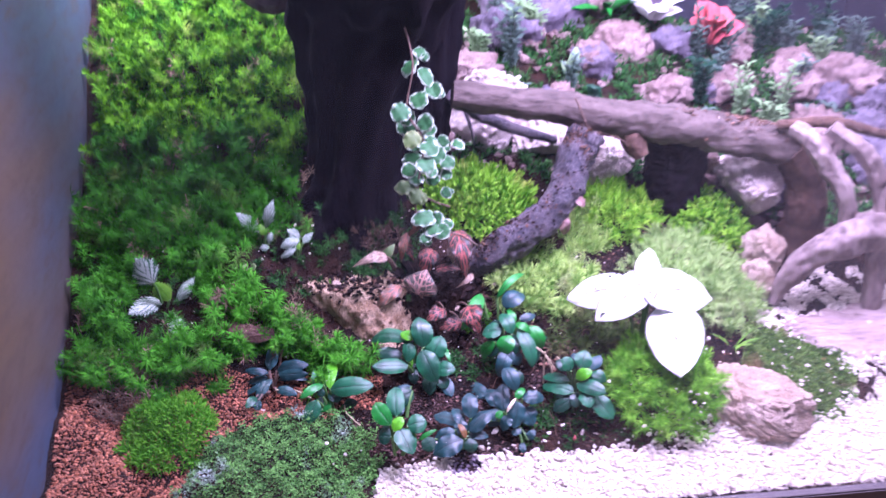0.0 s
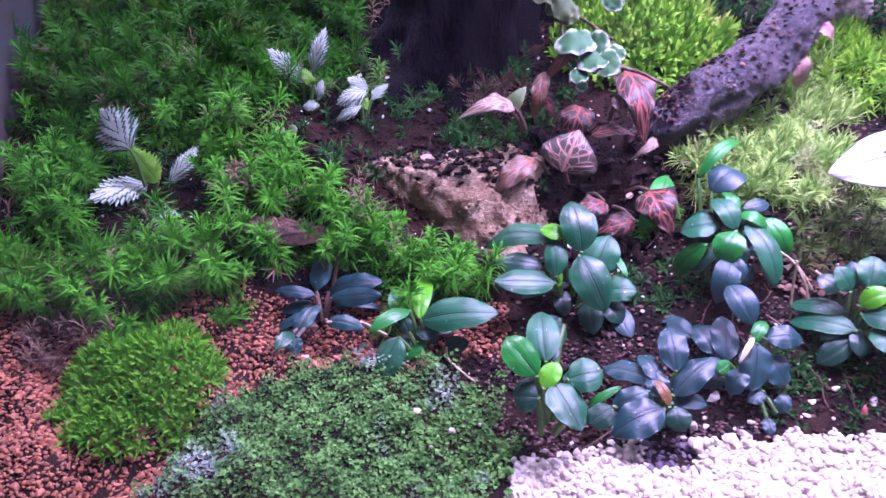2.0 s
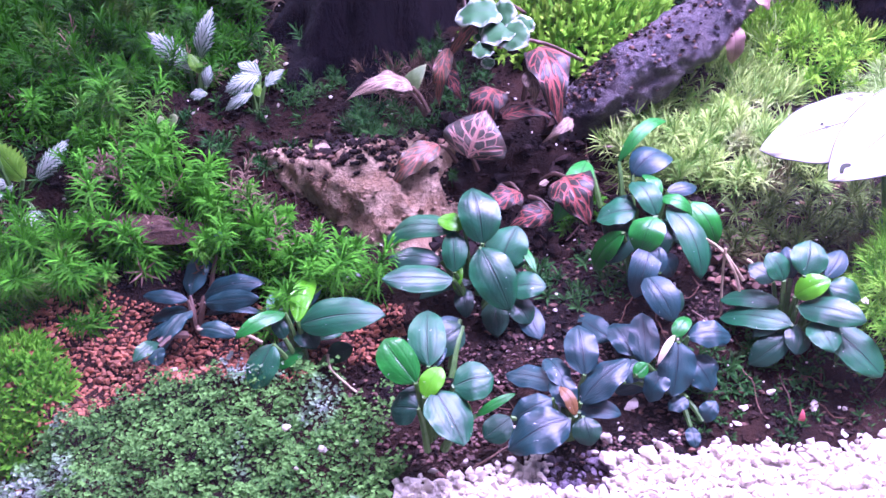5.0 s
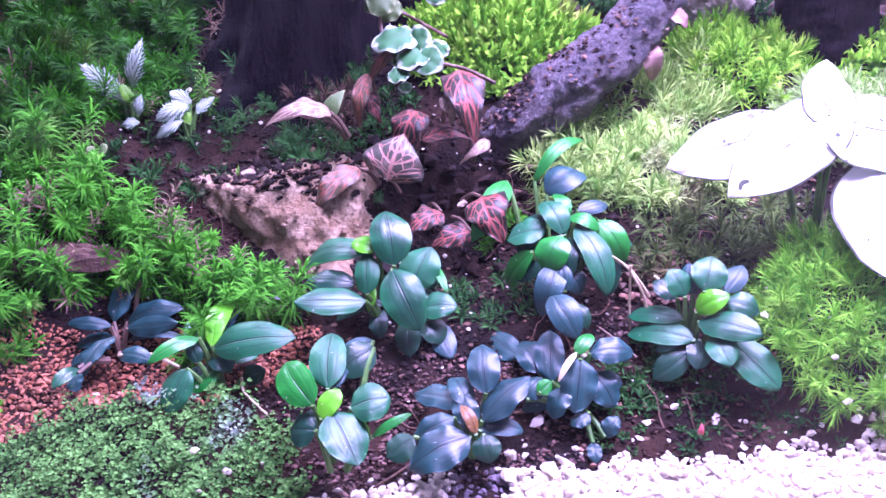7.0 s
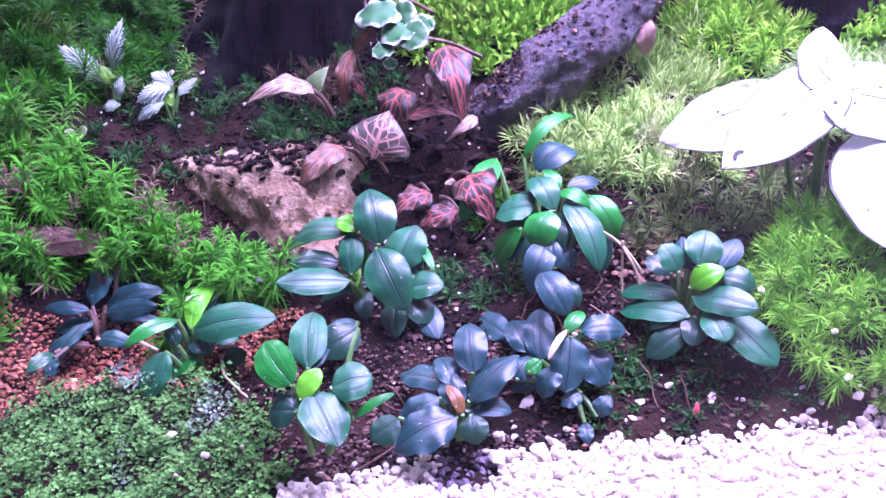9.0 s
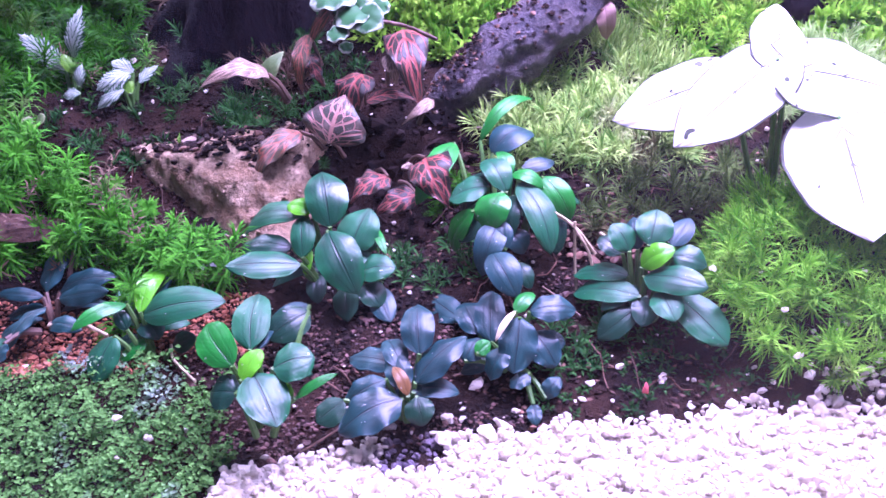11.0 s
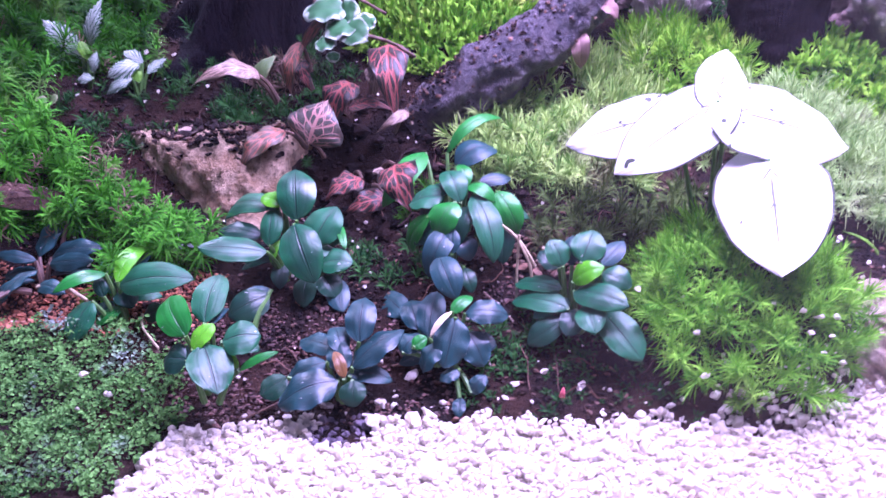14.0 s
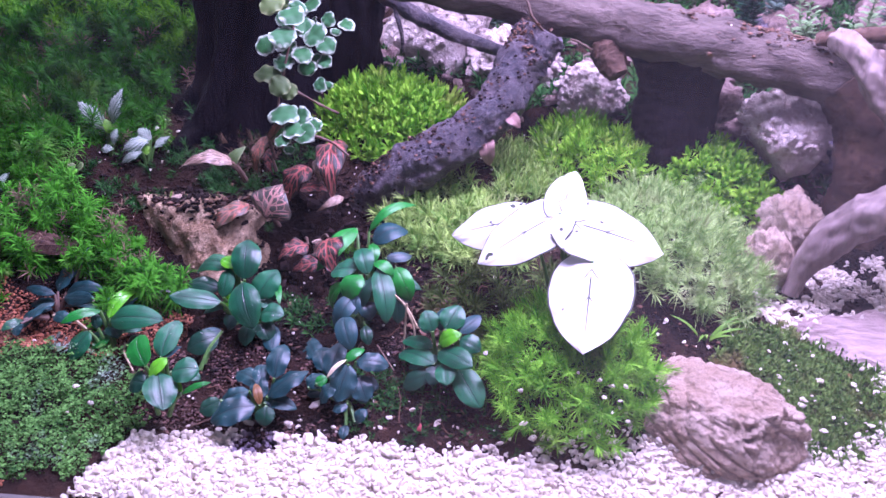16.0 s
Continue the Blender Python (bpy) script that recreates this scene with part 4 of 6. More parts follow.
moss("dark_moss", (-0.16, 0.16, 0.80, 1.02), 0.0058, lambda x, y: (wob(x, y, 2.3, 7) > -0.15) & (in_ellipse(x, y, 0.030, 0.868, 0.045, 0.022, 0.5) | in_ellipse(x, y, -0.075, 0.985, 0.060, 0.035, 0.4) | in_ellipse(x, y, 0.115, 0.806, 0.045, 0.018, 0.5)), MOSS_DARK, "sparse dark moss on the damp soil", 43, 12, 0.0080, 0.0012, 0.004, 10, 70)
moss("star_moss", (-0.17, 0.02, 0.94, 1.03), 0.0100, lambda x, y: (x < -0.03 + 0.02 * wob(x, y, 2)) & (wob(x, y, 2.4, 3) > 0.25) & ~bank(x, y), MOSS_DARK, "loose green moss tufts at the trunk's foot", 53, 30, 0.0085, 0.0010, 0.014, 10, 65, 0.4)
# moss in the hollow, its dark green also holding the shade there
moss("dark_moss", (-0.40, -0.11, 0.86, 1.0), 0.0075, lambda x, y: hollow(x, y) & (wob(x, y, 3.1, 3) > 0.15), MOSS_DARK, "moss in the hollow by the trunk, dark green for its shade", 67, 16, 0.0100, 0.0011, 0.006, 0, 70, 0.5)
moss("dark_moss", (0.0, 0.85, 1.12, 1.60), 0.0110, lambda x, y: (wob(x, y, 1.1, 8) > -0.15), MOSS_DARK, "dark green moss between the rocks at the back", 45, 14, 0.0140, 0.0024, 0.008, 10, 70)
moss("dark_moss", (0.09, 0.22, 0.775, 0.83), 0.0060, lambda x, y: (wob(x, y, 2.3, 2) > -0.2) & ~white_zone(x, y), MOSS_DARK, "dark low moss at the gravel's edge", 47, 10, 0.0055, 0.0012, 0.002, 10, 70)

moss("star_moss", (0.0, 0.07, 0.90, 0.95), 0.0075, lambda x, y: in_ellipse(x, y, 0.040, 0.928, 0.016, 0.012, 0.3), MOSS_STAR, "small green moss tuft under the wilting plant", 121, 40, 0.0100, 0.0009, 0.012, 0, 70, 0.5)
moss("star_moss", (-0.13, -0.05, 0.93, 0.98), 0.0085, lambda x, y: in_ellipse(x, y, -0.088, 0.958, 0.022, 0.010, 0.5), MOSS_DARK, "small green moss tufts on the dark soil", 123, 44, 0.0100, 0.0009, 0.012, 0, 65, 0.5)
MOSS_DRY = moss_material("dry_moss", (0.10, 0.075, 0.05), (0.26, 0.18, 0.12), (0.30, 0.19, 0.16), 0.6)
moss("dry_moss", (-0.56, -0.13, 0.83, 1.50), 0.0075, lambda x, y: (bank(x, y) | low_left(x, y)) & (wob(x, y, 1.15, 12) > np.where(y < 0.93, 0.42, 0.62)), MOSS_DRY, "dry pinkish brown moss patches among the green", 55, 20, 0.0120, 0.0011, 0.026, 0, 60, 0.6, 0.25, 0.008)
moss("dry_moss", (-0.12, -0.04, 0.97, 1.02), 0.0070, lambda x, y: in_ellipse(x, y, -0.078, 0.993, 0.026, 0.014, 0.4), MOSS_DRY, "dry brown moss tuft at the trunk's foot", 125, 30, 0.0130, 0.0008, 0.010, 20, 80, 0.5)
moss("dry_moss", (-0.38, -0.27, 0.77, 0.86), 0.0080, lambda x, y: in_ellipse(x, y, -0.330, 0.812, 0.034, 0.030, 0.5), MOSS_DRY, "dry greyish pink moss beside the red gravel", 59, 20, 0.0120, 0.0010, 0.012, 0, 60, 0.6, 0.25, 0.004)
pts, nrm = scatter(-0.36, 0.45, 0.77, 1.10, 0.016, lambda x, y: soil_zone(x, y) & (wob(x, y, 3.1, 4) > -0.2), 57)
v, f = grains(pts + np.array([0, 0, 0.002]), 0.0024, 58, 0.8, 0.1)
stuff("white_specks", v, f, WHITE_GRAVEL, "tiny white grit specks on the soil", "grit")

# carpet of tiny leaves
pts, nrm = scatter(-0.26, -0.04, 0.60, 0.83, 0.00118, lambda x, y: carpet_left(x, y) & (wob(x, y, 5.5, 2) < 0.85), 49)
r = np.random.default_rng(50)
pts = pts + np.stack([np.zeros(len(pts)), np.zeros(len(pts)), r.uniform(0.001, 0.013, len(pts)) * (0.8 + 1.0 * wob(pts[:, 0], pts[:, 1], 2.4, 3))], 1)
n = len(pts)
d = r.normal(0, 1, (n, 3)) * np.array([1, 1, 0.6])
d /= np.linalg.norm(d, axis=1)[:, None]
s = np.cross(d, np.array([0, -0.3, 1.0]) + r.normal(0, 0.35, (n, 3)))
s /= np.linalg.norm(s, axis=1)[:, None]
ln = (r.uniform(0.0013, 0.0035, n) * (1 + 0.3 * wob(pts[:, 0], pts[:, 1], 5.0, 1)))[:, None]
up = np.cross(s, d)
v = np.stack([pts - d * ln * 0.5, pts - s * ln * 0.40 + up * ln * 0.12, pts + d * ln * 0.5 - up * ln * 0.1, pts + s * ln * 0.40 + up * ln * 0.12], 1).reshape(-1, 3)
b = np.arange(n)[:, None] * 4
stuff("carpet_plant", v, np.concatenate([b + np.array([0, 1, 2]), b + np.array([0, 2, 3])]), CARPET, "dark blue-green carpet of tiny leaves", "carpet plant")

# ---- wood ----
def wood(name, runs, mat_, label, category, sides=16, rough=0.25, ridges=5, ridge=0.08, n=40):
    """A piece of wood: its limbs are parts. runs: (part name, points with radius)."""
    first = runs[0][1][0]
    top_ = thing(name, first[:3], label, category)
    for i, (pname, pts_) in enumerate(runs):
        p = np.array(pts_, float)
        p[:, :3] -= np.array(first[:3])
        vv, ff, uu = tube(p, n, sides, rough, ridges, ridge, 1.3 + i * 2.1)
        # prop: the shade under the log is put into its near-black wood
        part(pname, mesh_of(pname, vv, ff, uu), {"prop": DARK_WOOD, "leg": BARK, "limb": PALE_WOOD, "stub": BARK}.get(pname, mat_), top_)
    return top_


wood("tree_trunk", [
    # unseen top swells and leans forward to shade the low bank behind
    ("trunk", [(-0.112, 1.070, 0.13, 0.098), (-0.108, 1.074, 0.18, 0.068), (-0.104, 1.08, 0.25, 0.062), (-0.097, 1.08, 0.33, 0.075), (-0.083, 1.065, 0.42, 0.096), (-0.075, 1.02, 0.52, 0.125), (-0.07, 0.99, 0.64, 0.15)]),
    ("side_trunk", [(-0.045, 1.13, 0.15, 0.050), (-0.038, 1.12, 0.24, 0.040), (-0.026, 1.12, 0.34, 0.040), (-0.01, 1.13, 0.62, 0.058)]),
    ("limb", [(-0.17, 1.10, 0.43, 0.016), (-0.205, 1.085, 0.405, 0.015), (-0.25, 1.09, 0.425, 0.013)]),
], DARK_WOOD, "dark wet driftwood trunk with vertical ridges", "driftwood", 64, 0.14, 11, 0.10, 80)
wood("fallen_log", [
    ("log", [(0.008, 1.05, 0.306, 0.017), (0.104, 1.06, 0.292, 0.018), (0.170, 1.07, 0.281, 0.020), (0.235, 1.08, 0.270, 0.022), (0.300, 1.085, 0.259, 0.0235), (0.360, 1.09, 0.248, 0.0235), (0.410, 1.09, 0.238, 0.022), (0.45, 1.095, 0.218, 0.018)]),
    ("leg", [(0.424, 1.09, 0.232, 0.022), (0.452, 1.095, 0.200, 0.023), (0.463, 1.10, 0.150, 0.025), (0.466, 1.11, 0.07, 0.030)]),
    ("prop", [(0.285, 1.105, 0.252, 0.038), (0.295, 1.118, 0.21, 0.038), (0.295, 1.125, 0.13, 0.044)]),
    ("stub", [(0.225, 1.08, 0.262, 0.016), (0.232, 1.070, 0.240, 0.014), (0.240, 1.064, 0.228, 0.009)]),
], LOG_WOOD, "weathered brown log propped over moss and rocks", "log", 36, 0.20, 9, 0.05, 90)
wood("thin_branch", [("branch", [(0.00, 1.10, 0.292, 0.008), (0.04, 1.105, 0.268, 0.008), (0.085, 1.11, 0.248, 0.007), (0.14, 1.115, 0.232, 0.005)]),
                     ("twig", [(0.022, 1.10, 0.276, 0.0025), (0.032, 1.095, 0.25, 0.002), (0.036, 1.09, 0.232, 0.0015)])], WET_WOOD, "thin dark branch under the fallen log", "branch", 10)
wood("curved_root", [("root", [(0.172, 1.055, 0.262, 0.021), (0.160, 1.045, 0.238, 0.022), (0.146, 1.010, 0.205, 0.019), (0.122, 0.990, 0.178, 0.0195), (0.085, 0.974, 0.156, 0.021), (0.055, 0.968, 0.136, 0.018), (0.030, 0.972, 0.115, 0.012)])],
     WET_WOOD, "dark wet root curving down to the soil", "root", 40, 0.30, 6, 0.07, 110)
wood("pale_root", [
    ("root", [(0.540, 1.00, 0.166, 0.022), (0.500, 0.995, 0.162, 0.022), (0.461, 0.99, 0.148, 0.020), (0.433, 0.99, 0.131, 0.016), (0.414, 0.99, 0.108, 0.012), (0.405, 0.990, 0.092, 0.009), (0.400, 0.990, 0.070, 0.007)]),
    ("root", [(0.490, 1.00, 0.180, 0.012), (0.508, 0.998, 0.150, 0.013), (0.518, 0.998, 0.11, 0.012), (0.522, 0.998, 0.02, 0.011)]),
    ("root", [(0.412, 1.05, 0.272, 0.010), (0.426, 1.03, 0.262, 0.011), (0.448, 1.02, 0.234, 0.012), (0.470, 1.01, 0.200, 0.010), (0.480, 1.01, 0.15, 0.008)]),
    ("root", [(0.450, 1.04, 0.275, 0.010), (0.490, 1.022, 0.247, 0.011), (0.513, 1.018, 0.205, 0.010), (0.522, 1.015, 0.15, 0.009)]),
], PALE_WOOD, "pale smooth arching driftwood roots", "root", 40, 0.22, 6, 0.10, 70)
def board(name, points, thick, mat_, label, category, slope=0.0):
    """A flat worn board along points (x, y, z, half width), with long grooves."""
    line = smooth_line(points, 50)
    vv, n_ = [], 22
    for i in range(50):
        t_ = line[min(i + 1, 49), :2] - line[max(i - 1, 0), :2]
        t_ = t_ / np.linalg.norm(t_)
        sd = np.array((-t_[1], t_[0]))
        for k in range(n_):
            s_ = 2 * k / (n_ - 1) - 1
            w_ = line[i, 3] * (1 + 0.10 * math.sin(i * 0.5 + (s_ > 0) * 2))
            z_ = line[i, 2] + thick * (1 - abs(s_) ** 5) + 0.0014 * math.sin(k * 2.1 + 0.6 * math.sin(i * 0.25)) + 0.0012 * math.sin(i * 0.31 + k) + slope * sd[1] * s_ * w_
            vv.append((*(line[i, :2] + sd * s_ * w_), z_ - (thick if k in (0, n_ - 1) else 0)))
    m_ = len(vv)
    vv = np.array(vv)
    low_ = vv.copy()
    low_[:, 2] = np.minimum(np.repeat(line[:, 2], n_), low_[:, 2]) - thick
    ff = []
    for i in range(49):
        for k in range(n_ - 1):
            a_ = i * n_ + k
            ff += [(a_, a_ + n_, a_ + n_ + 1, a_ + 1), (m_ + a_, m_ + a_ + 1, m_ + a_ + n_ + 1, m_ + a_ + n_)]
        for a_ in (i * n_, i * n_ + n_ - 1):
            ff.append((a_, a_ + n_, m_ + a_ + n_, m_ + a_))
    for a_ in range(n_ - 1):
        ff += [(a_, a_ + 1, m_ + a_ + 1, m_ + a_), (49 * n_ + a_, m_ + 49 * n_ + a_, m_ + 49 * n_ + a_ + 1, 49 * n_ + a_ + 1)]
    return solo(name, mesh_of(name, vv, ff), mat_, label, category)


SLAB_WOOD = surface("slab_wood", (0.36, 0.28, 0.25), (0.50, 0.40, 0.37), (0.14, 0.10, 0.085), 30, 150, 0.75, 0.35, 1.0, 0.006, stretch=(0.25, 1, 1))
board("driftwood_slab", [(0.403, 0.957, 0.050, 0.010), (0.44, 0.957, 0.050, 0.027), (0.49, 0.958, 0.050, 0.042), (0.57, 0.975, 0.054, 0.048)], 0.006, SLAB_WOOD, "flat pale driftwood lying on the gravel", "driftwood", 0.30)
wood("orange_root", [("root", [(0.40, 1.075, 0.268, 0.006), (0.46, 1.06, 0.276, 0.007), (0.52, 1.06, 0.263, 0.006), (0.60, 1.07, 0.25, 0.005)])], BARK, "thin orange-brown root lying on the log", "root", 8)
board("bark_piece", [(-0.262, 0.876, 0.082, 0.006), (-0.240, 0.868, 0.087, 0.013), (-0.212, 0.866, 0.086, 0.014), (-0.182, 0.874, 0.080, 0.006)], 0.004, BARK, "torn brown bark piece lying in the moss", "bark")

def on_wood(points, count, seed, start=0.0, more=1.0, spread=0.8, out=1.0):
    """Places on the upper side of a tube, thicker towards its end."""
    r_ = np.random.default_rng(seed)
    line = smooth_line(points, 200)
    k_ = (start + (1 - start) * r_.uniform(0, 1, count) ** (1 / more)) * 198
    i_ = k_.astype(int)
    c_, t_ = line[i_, :3], line[i_ + 1, :3] - line[i_, :3]
    t_ /= np.linalg.norm(t_, axis=1)[:, None]
    up_ = np.array([0, 0, 1.0]) - t_ * t_[:, 2:3]
    up_ /= np.linalg.norm(up_, axis=1)[:, None]
    sd = np.cross(t_, up_)
    a_ = r_.normal(0, spread, count)[:, None]
    return c_ + (up_ * np.cos(a_) + sd * np.sin(a_)) * line[i_, 3:4] * out


ROOT = [(0.172, 1.055, 0.262, 0.021), (0.160, 1.045, 0.238, 0.022), (0.146, 1.010, 0.205, 0.019), (0.122, 0.990, 0.178, 0.0195), (0.085, 0.974, 0.156, 0.021), (0.055, 0.968, 0.136, 0.018), (0.030, 0.972, 0.115, 0.012)]
LOG = [(0.235, 1.08, 0.270, 0.022), (0.300, 1.085, 0.259, 0.0235), (0.360, 1.09, 0.248, 0.0235), (0.410, 1.09, 0.238, 0.022), (0.45, 1.095, 0.218, 0.018)]
v, f = grains(on_wood(ROOT, 520, 3, 0.0, 1.6, 0.9, 1.02), 0.0030, 94, 0.8, 0.3)
stuff("root_crumbs", v, f, CRUMB, "dark crumbs clinging to the wet root", "soil")
v, f = grains(np.vstack([on_wood(ROOT, 220, 4, 0.0, 1.3, 0.8, 1.03), on_wood(ROOT[:2], 120, 5, 0.0, 1.0, 0.7, 1.03), on_wood(ROOT, 160, 6, 0.62, 2.0, 0.7, 1.04)]), 0.0027, 95, 0.8, 0.2)
stuff("root_litter", v, f, LITTER, "brown bark crumbs lying on the wet root", "litter")
v, f = grains(np.vstack([on_wood(LOG, 420, 7, 0.0, 2.2, 0.45, 1.03), on_wood(LOG, 60, 8, 0.0, 1.0, 0.9, 1.02)]), 0.0040, 91, 0.6, 0.2)
stuff("log_litter", v, f, LITTER, "red-brown crumbs lying on the log", "litter")
for i, (x_, dy, dz) in enumerate(((0.250, -0.014, 0.021), (0.287, -0.018, 0.018), (0.33, -0.01, 0.025), (0.21, -0.008, 0.022), (0.385, -0.006, 0.025))):
    vv, ff = grains(np.zeros((1, 3)), 0.0058, 400 + i, 0.6, 0.5)
    ob = solo("white_pebble", mesh_of("white_pebble", vv, ff, None, False), WHITE_GRAVEL, "stray white gravel chip on the log", "pebble", "stray white pebbles")
    ob.location = (x_, 1.088 + dy, float(np.interp(x_, (0.17, 0.235, 0.30, 0.36, 0.415), (0.281, 0.270, 0.259, 0.248, 0.238))) + dz - 0.003)

# ---- rocks ----
def stone(name, place, size, seed, mat_, label, turn=0.0, tilt=0.0, detail=4, rough=0.22, cuts=7, near=0.55, crumb=0.45, faces=(), strata=0.0):
    ob = solo(name, rock(size, seed, detail, rough, cuts, near, crumb, faces, strata), mat_, label, "rock")
    ob.matrix_basis = pose(*place, tilt, 0, turn)
    return ob


def on_top(ob, count, seed, low=0.5, lift=0.0):
    """Places on the upper faces of an object, by area."""
    r_ = np.random.default_rng(seed)
    me_, mw = ob.data, ob.matrix_basis
    polys = [(mw @ q.center, q.area) for q in me_.polygons if (mw.to_3x3() @ q.normal).z > low]
    w_ = np.array([q[1] for q in polys])
    pick = r_.choice(len(polys), count, p=w_ / w_.sum())
    p_ = np.array([polys[k][0][:] for k in pick])
    return p_ + np.concatenate([r_.normal(0, 0.002, (count, 2)), np.full((count, 1), lift)], 1)


tan_rock = stone("tan_rock", (-0.105, 0.965, 0.060), (0.10, 0.10, 0.10), 5, ROCK_TAN, "tan rock half buried in dark soil", 0, 0, 6, 0.026, 9, 0.66, 2.8,
                 ((0.09, -0.774, 0.627, 0.74), (-0.46, -0.88, 0.10, 0.60), (0, -0.05, 1, 0.55), (-1, 0.1, 0.1, 0.62), (1, -0.2, 0.2, 0.74)), 0.010)
rp = on_top(tan_rock, 1600, 3, 0.5, 0.0005)
v, f = grains(rp[rp[:, 1] > 0.906 + 0.008 * wob(rp[:, 0], rp[:, 1], 3)], 0.0048, 92, 0.8, 0.2)
stuff("rock_crumbs", v, f, CRUMB, "dark soil crumbs lying on the tan rock", "soil")
rp = on_top(tan_rock, 1300, 6, -0.35)
v, f = grains(rp[rp[:, 1] < 0.93], 0.0030, 90, 0.7, 0.55)
stuff("rock_grit", v, f, ROCK_TAN, "coarse tan grains on the rock's broken face", "grit")
rp = on_top(tan_rock, 140, 4, 0.5, 0.0025)
v, f = grains(rp[rp[:, 1] > 0.905], 0.0050, 93, 0.5, 0.2)
stuff("rock_litter", v, f, LITTER, "brown bark crumbs lying on the tan rock", "litter")
stone("flat_stone", (0.326, 0.834, 0.020), (0.077, 0.052, 0.050), 9, ROCK_GREY, "pinkish grey stone with layered cracks on white gravel", -16, 0, 7, 0.05, 2, 0.85, 1.5,
      ((0.0, -0.12, 1, 0.70), (-0.15, -1, 0.40, 0.72), (1, -0.45, 0.15, 0.80), (-0.85, -0.3, 0.75, 0.66), (0.6, 0.2, 0.9, 0.90)), 0.075)
grit = []
for i, (place, size, seed, label) in enumerate((
        ((0.050, 1.175, 0.245), (0.062, 0.04, 0.060), 11, "white porous rock behind the mossy cushion"),
        ((0.120, 1.180, 0.215), (0.060, 0.04, 0.035), 12, "whitish porous rock under the thin branch"),
        ((0.212, 1.150, 0.190), (0.035, 0.03, 0.034), 13, "small white porous rock under the log"),
        ((0.394, 1.135, 0.177), (0.057, 0.040, 0.045), 14, "pink and white porous rock under the log"),
        ((0.399, 1.060, 0.108), (0.031, 0.026, 0.032), 15, "small pale grey rock with fine cracks beside the lime moss"),
        ((0.380, 1.006, 0.090), (0.021, 0.020, 0.030), 16, "small pale grey cracked rock at the mound's foot"),
        ((0.334, 1.140, 0.198), (0.024, 0.018, 0.020), 24, "small mossy pink rock beside the shade-dark prop"),
        ((0.262, 1.400, 0.285), (0.060, 0.05, 0.05), 17, "pinkish rough rock at the back"),
        ((0.410, 1.370, 0.235), (0.065, 0.05, 0.04), 18, "pinkish rough rock at the back"),
        ((0.530, 1.380, 0.250), (0.070, 0.05, 0.05), 19, "pinkish rough rock at the back"),
        ((0.480, 1.250, 0.180), (0.060, 0.05, 0.04), 20, "pinkish rough rock behind the log"))):
    ob = stone("porous_rock", place, size, seed, ROCK_WHITE if i < 4 else ROCK_GREY if i < 6 else ROCK_PINK, label, 30 * i, 0, 5, 0.09 if i < 4 else 0.15, 5, 0.6, 0.7 if i < 4 else 1.1)
    if i < 4:
        grit += list(on_top(ob, 420, 40 + i, -0.3))
v, f = grains(np.array(grit), 0.0075, 44, 0.9, 0.5)
stuff("rock_grit", v, f, ROCK_WHITE, "coarse pale grit crusted over the white rocks", "grit")
rr = random.Random(41)
for i in range(46):
    x_, y_ = rr.uniform(0.02, 0.80), rr.uniform(1.17, 1.52)
    if x_ > 0.55 and y_ > 1.40:
        y_ -= 0.16
    k = rr.uniform(0.018, 0.042)
    stone("back_rock", (x_, y_, float(ground_height(x_, y_)) + k * 0.3), (k * rr.uniform(0.9, 1.4), k, k * rr.uniform(0.7, 1.0)), 60 + i, rr.choice((ROCK_PINK, ROCK_PINK, ROCK_LILAC)), "rough pale rock heaped at the back of the bed", rr.uniform(0, 360), 0, 4, 0.26, 7, 0.6, 1.3)
    bpy.context.scene.collection.objects[-1]["group"] = "rocks at the back"
stone("lilac_rock", (0.130, 1.430, 0.350), (0.10, 0.05, 0.12), 23, ROCK_LILAC, "tall lilac-grey rock at the back", 10, 0, 5, 0.3, 6)


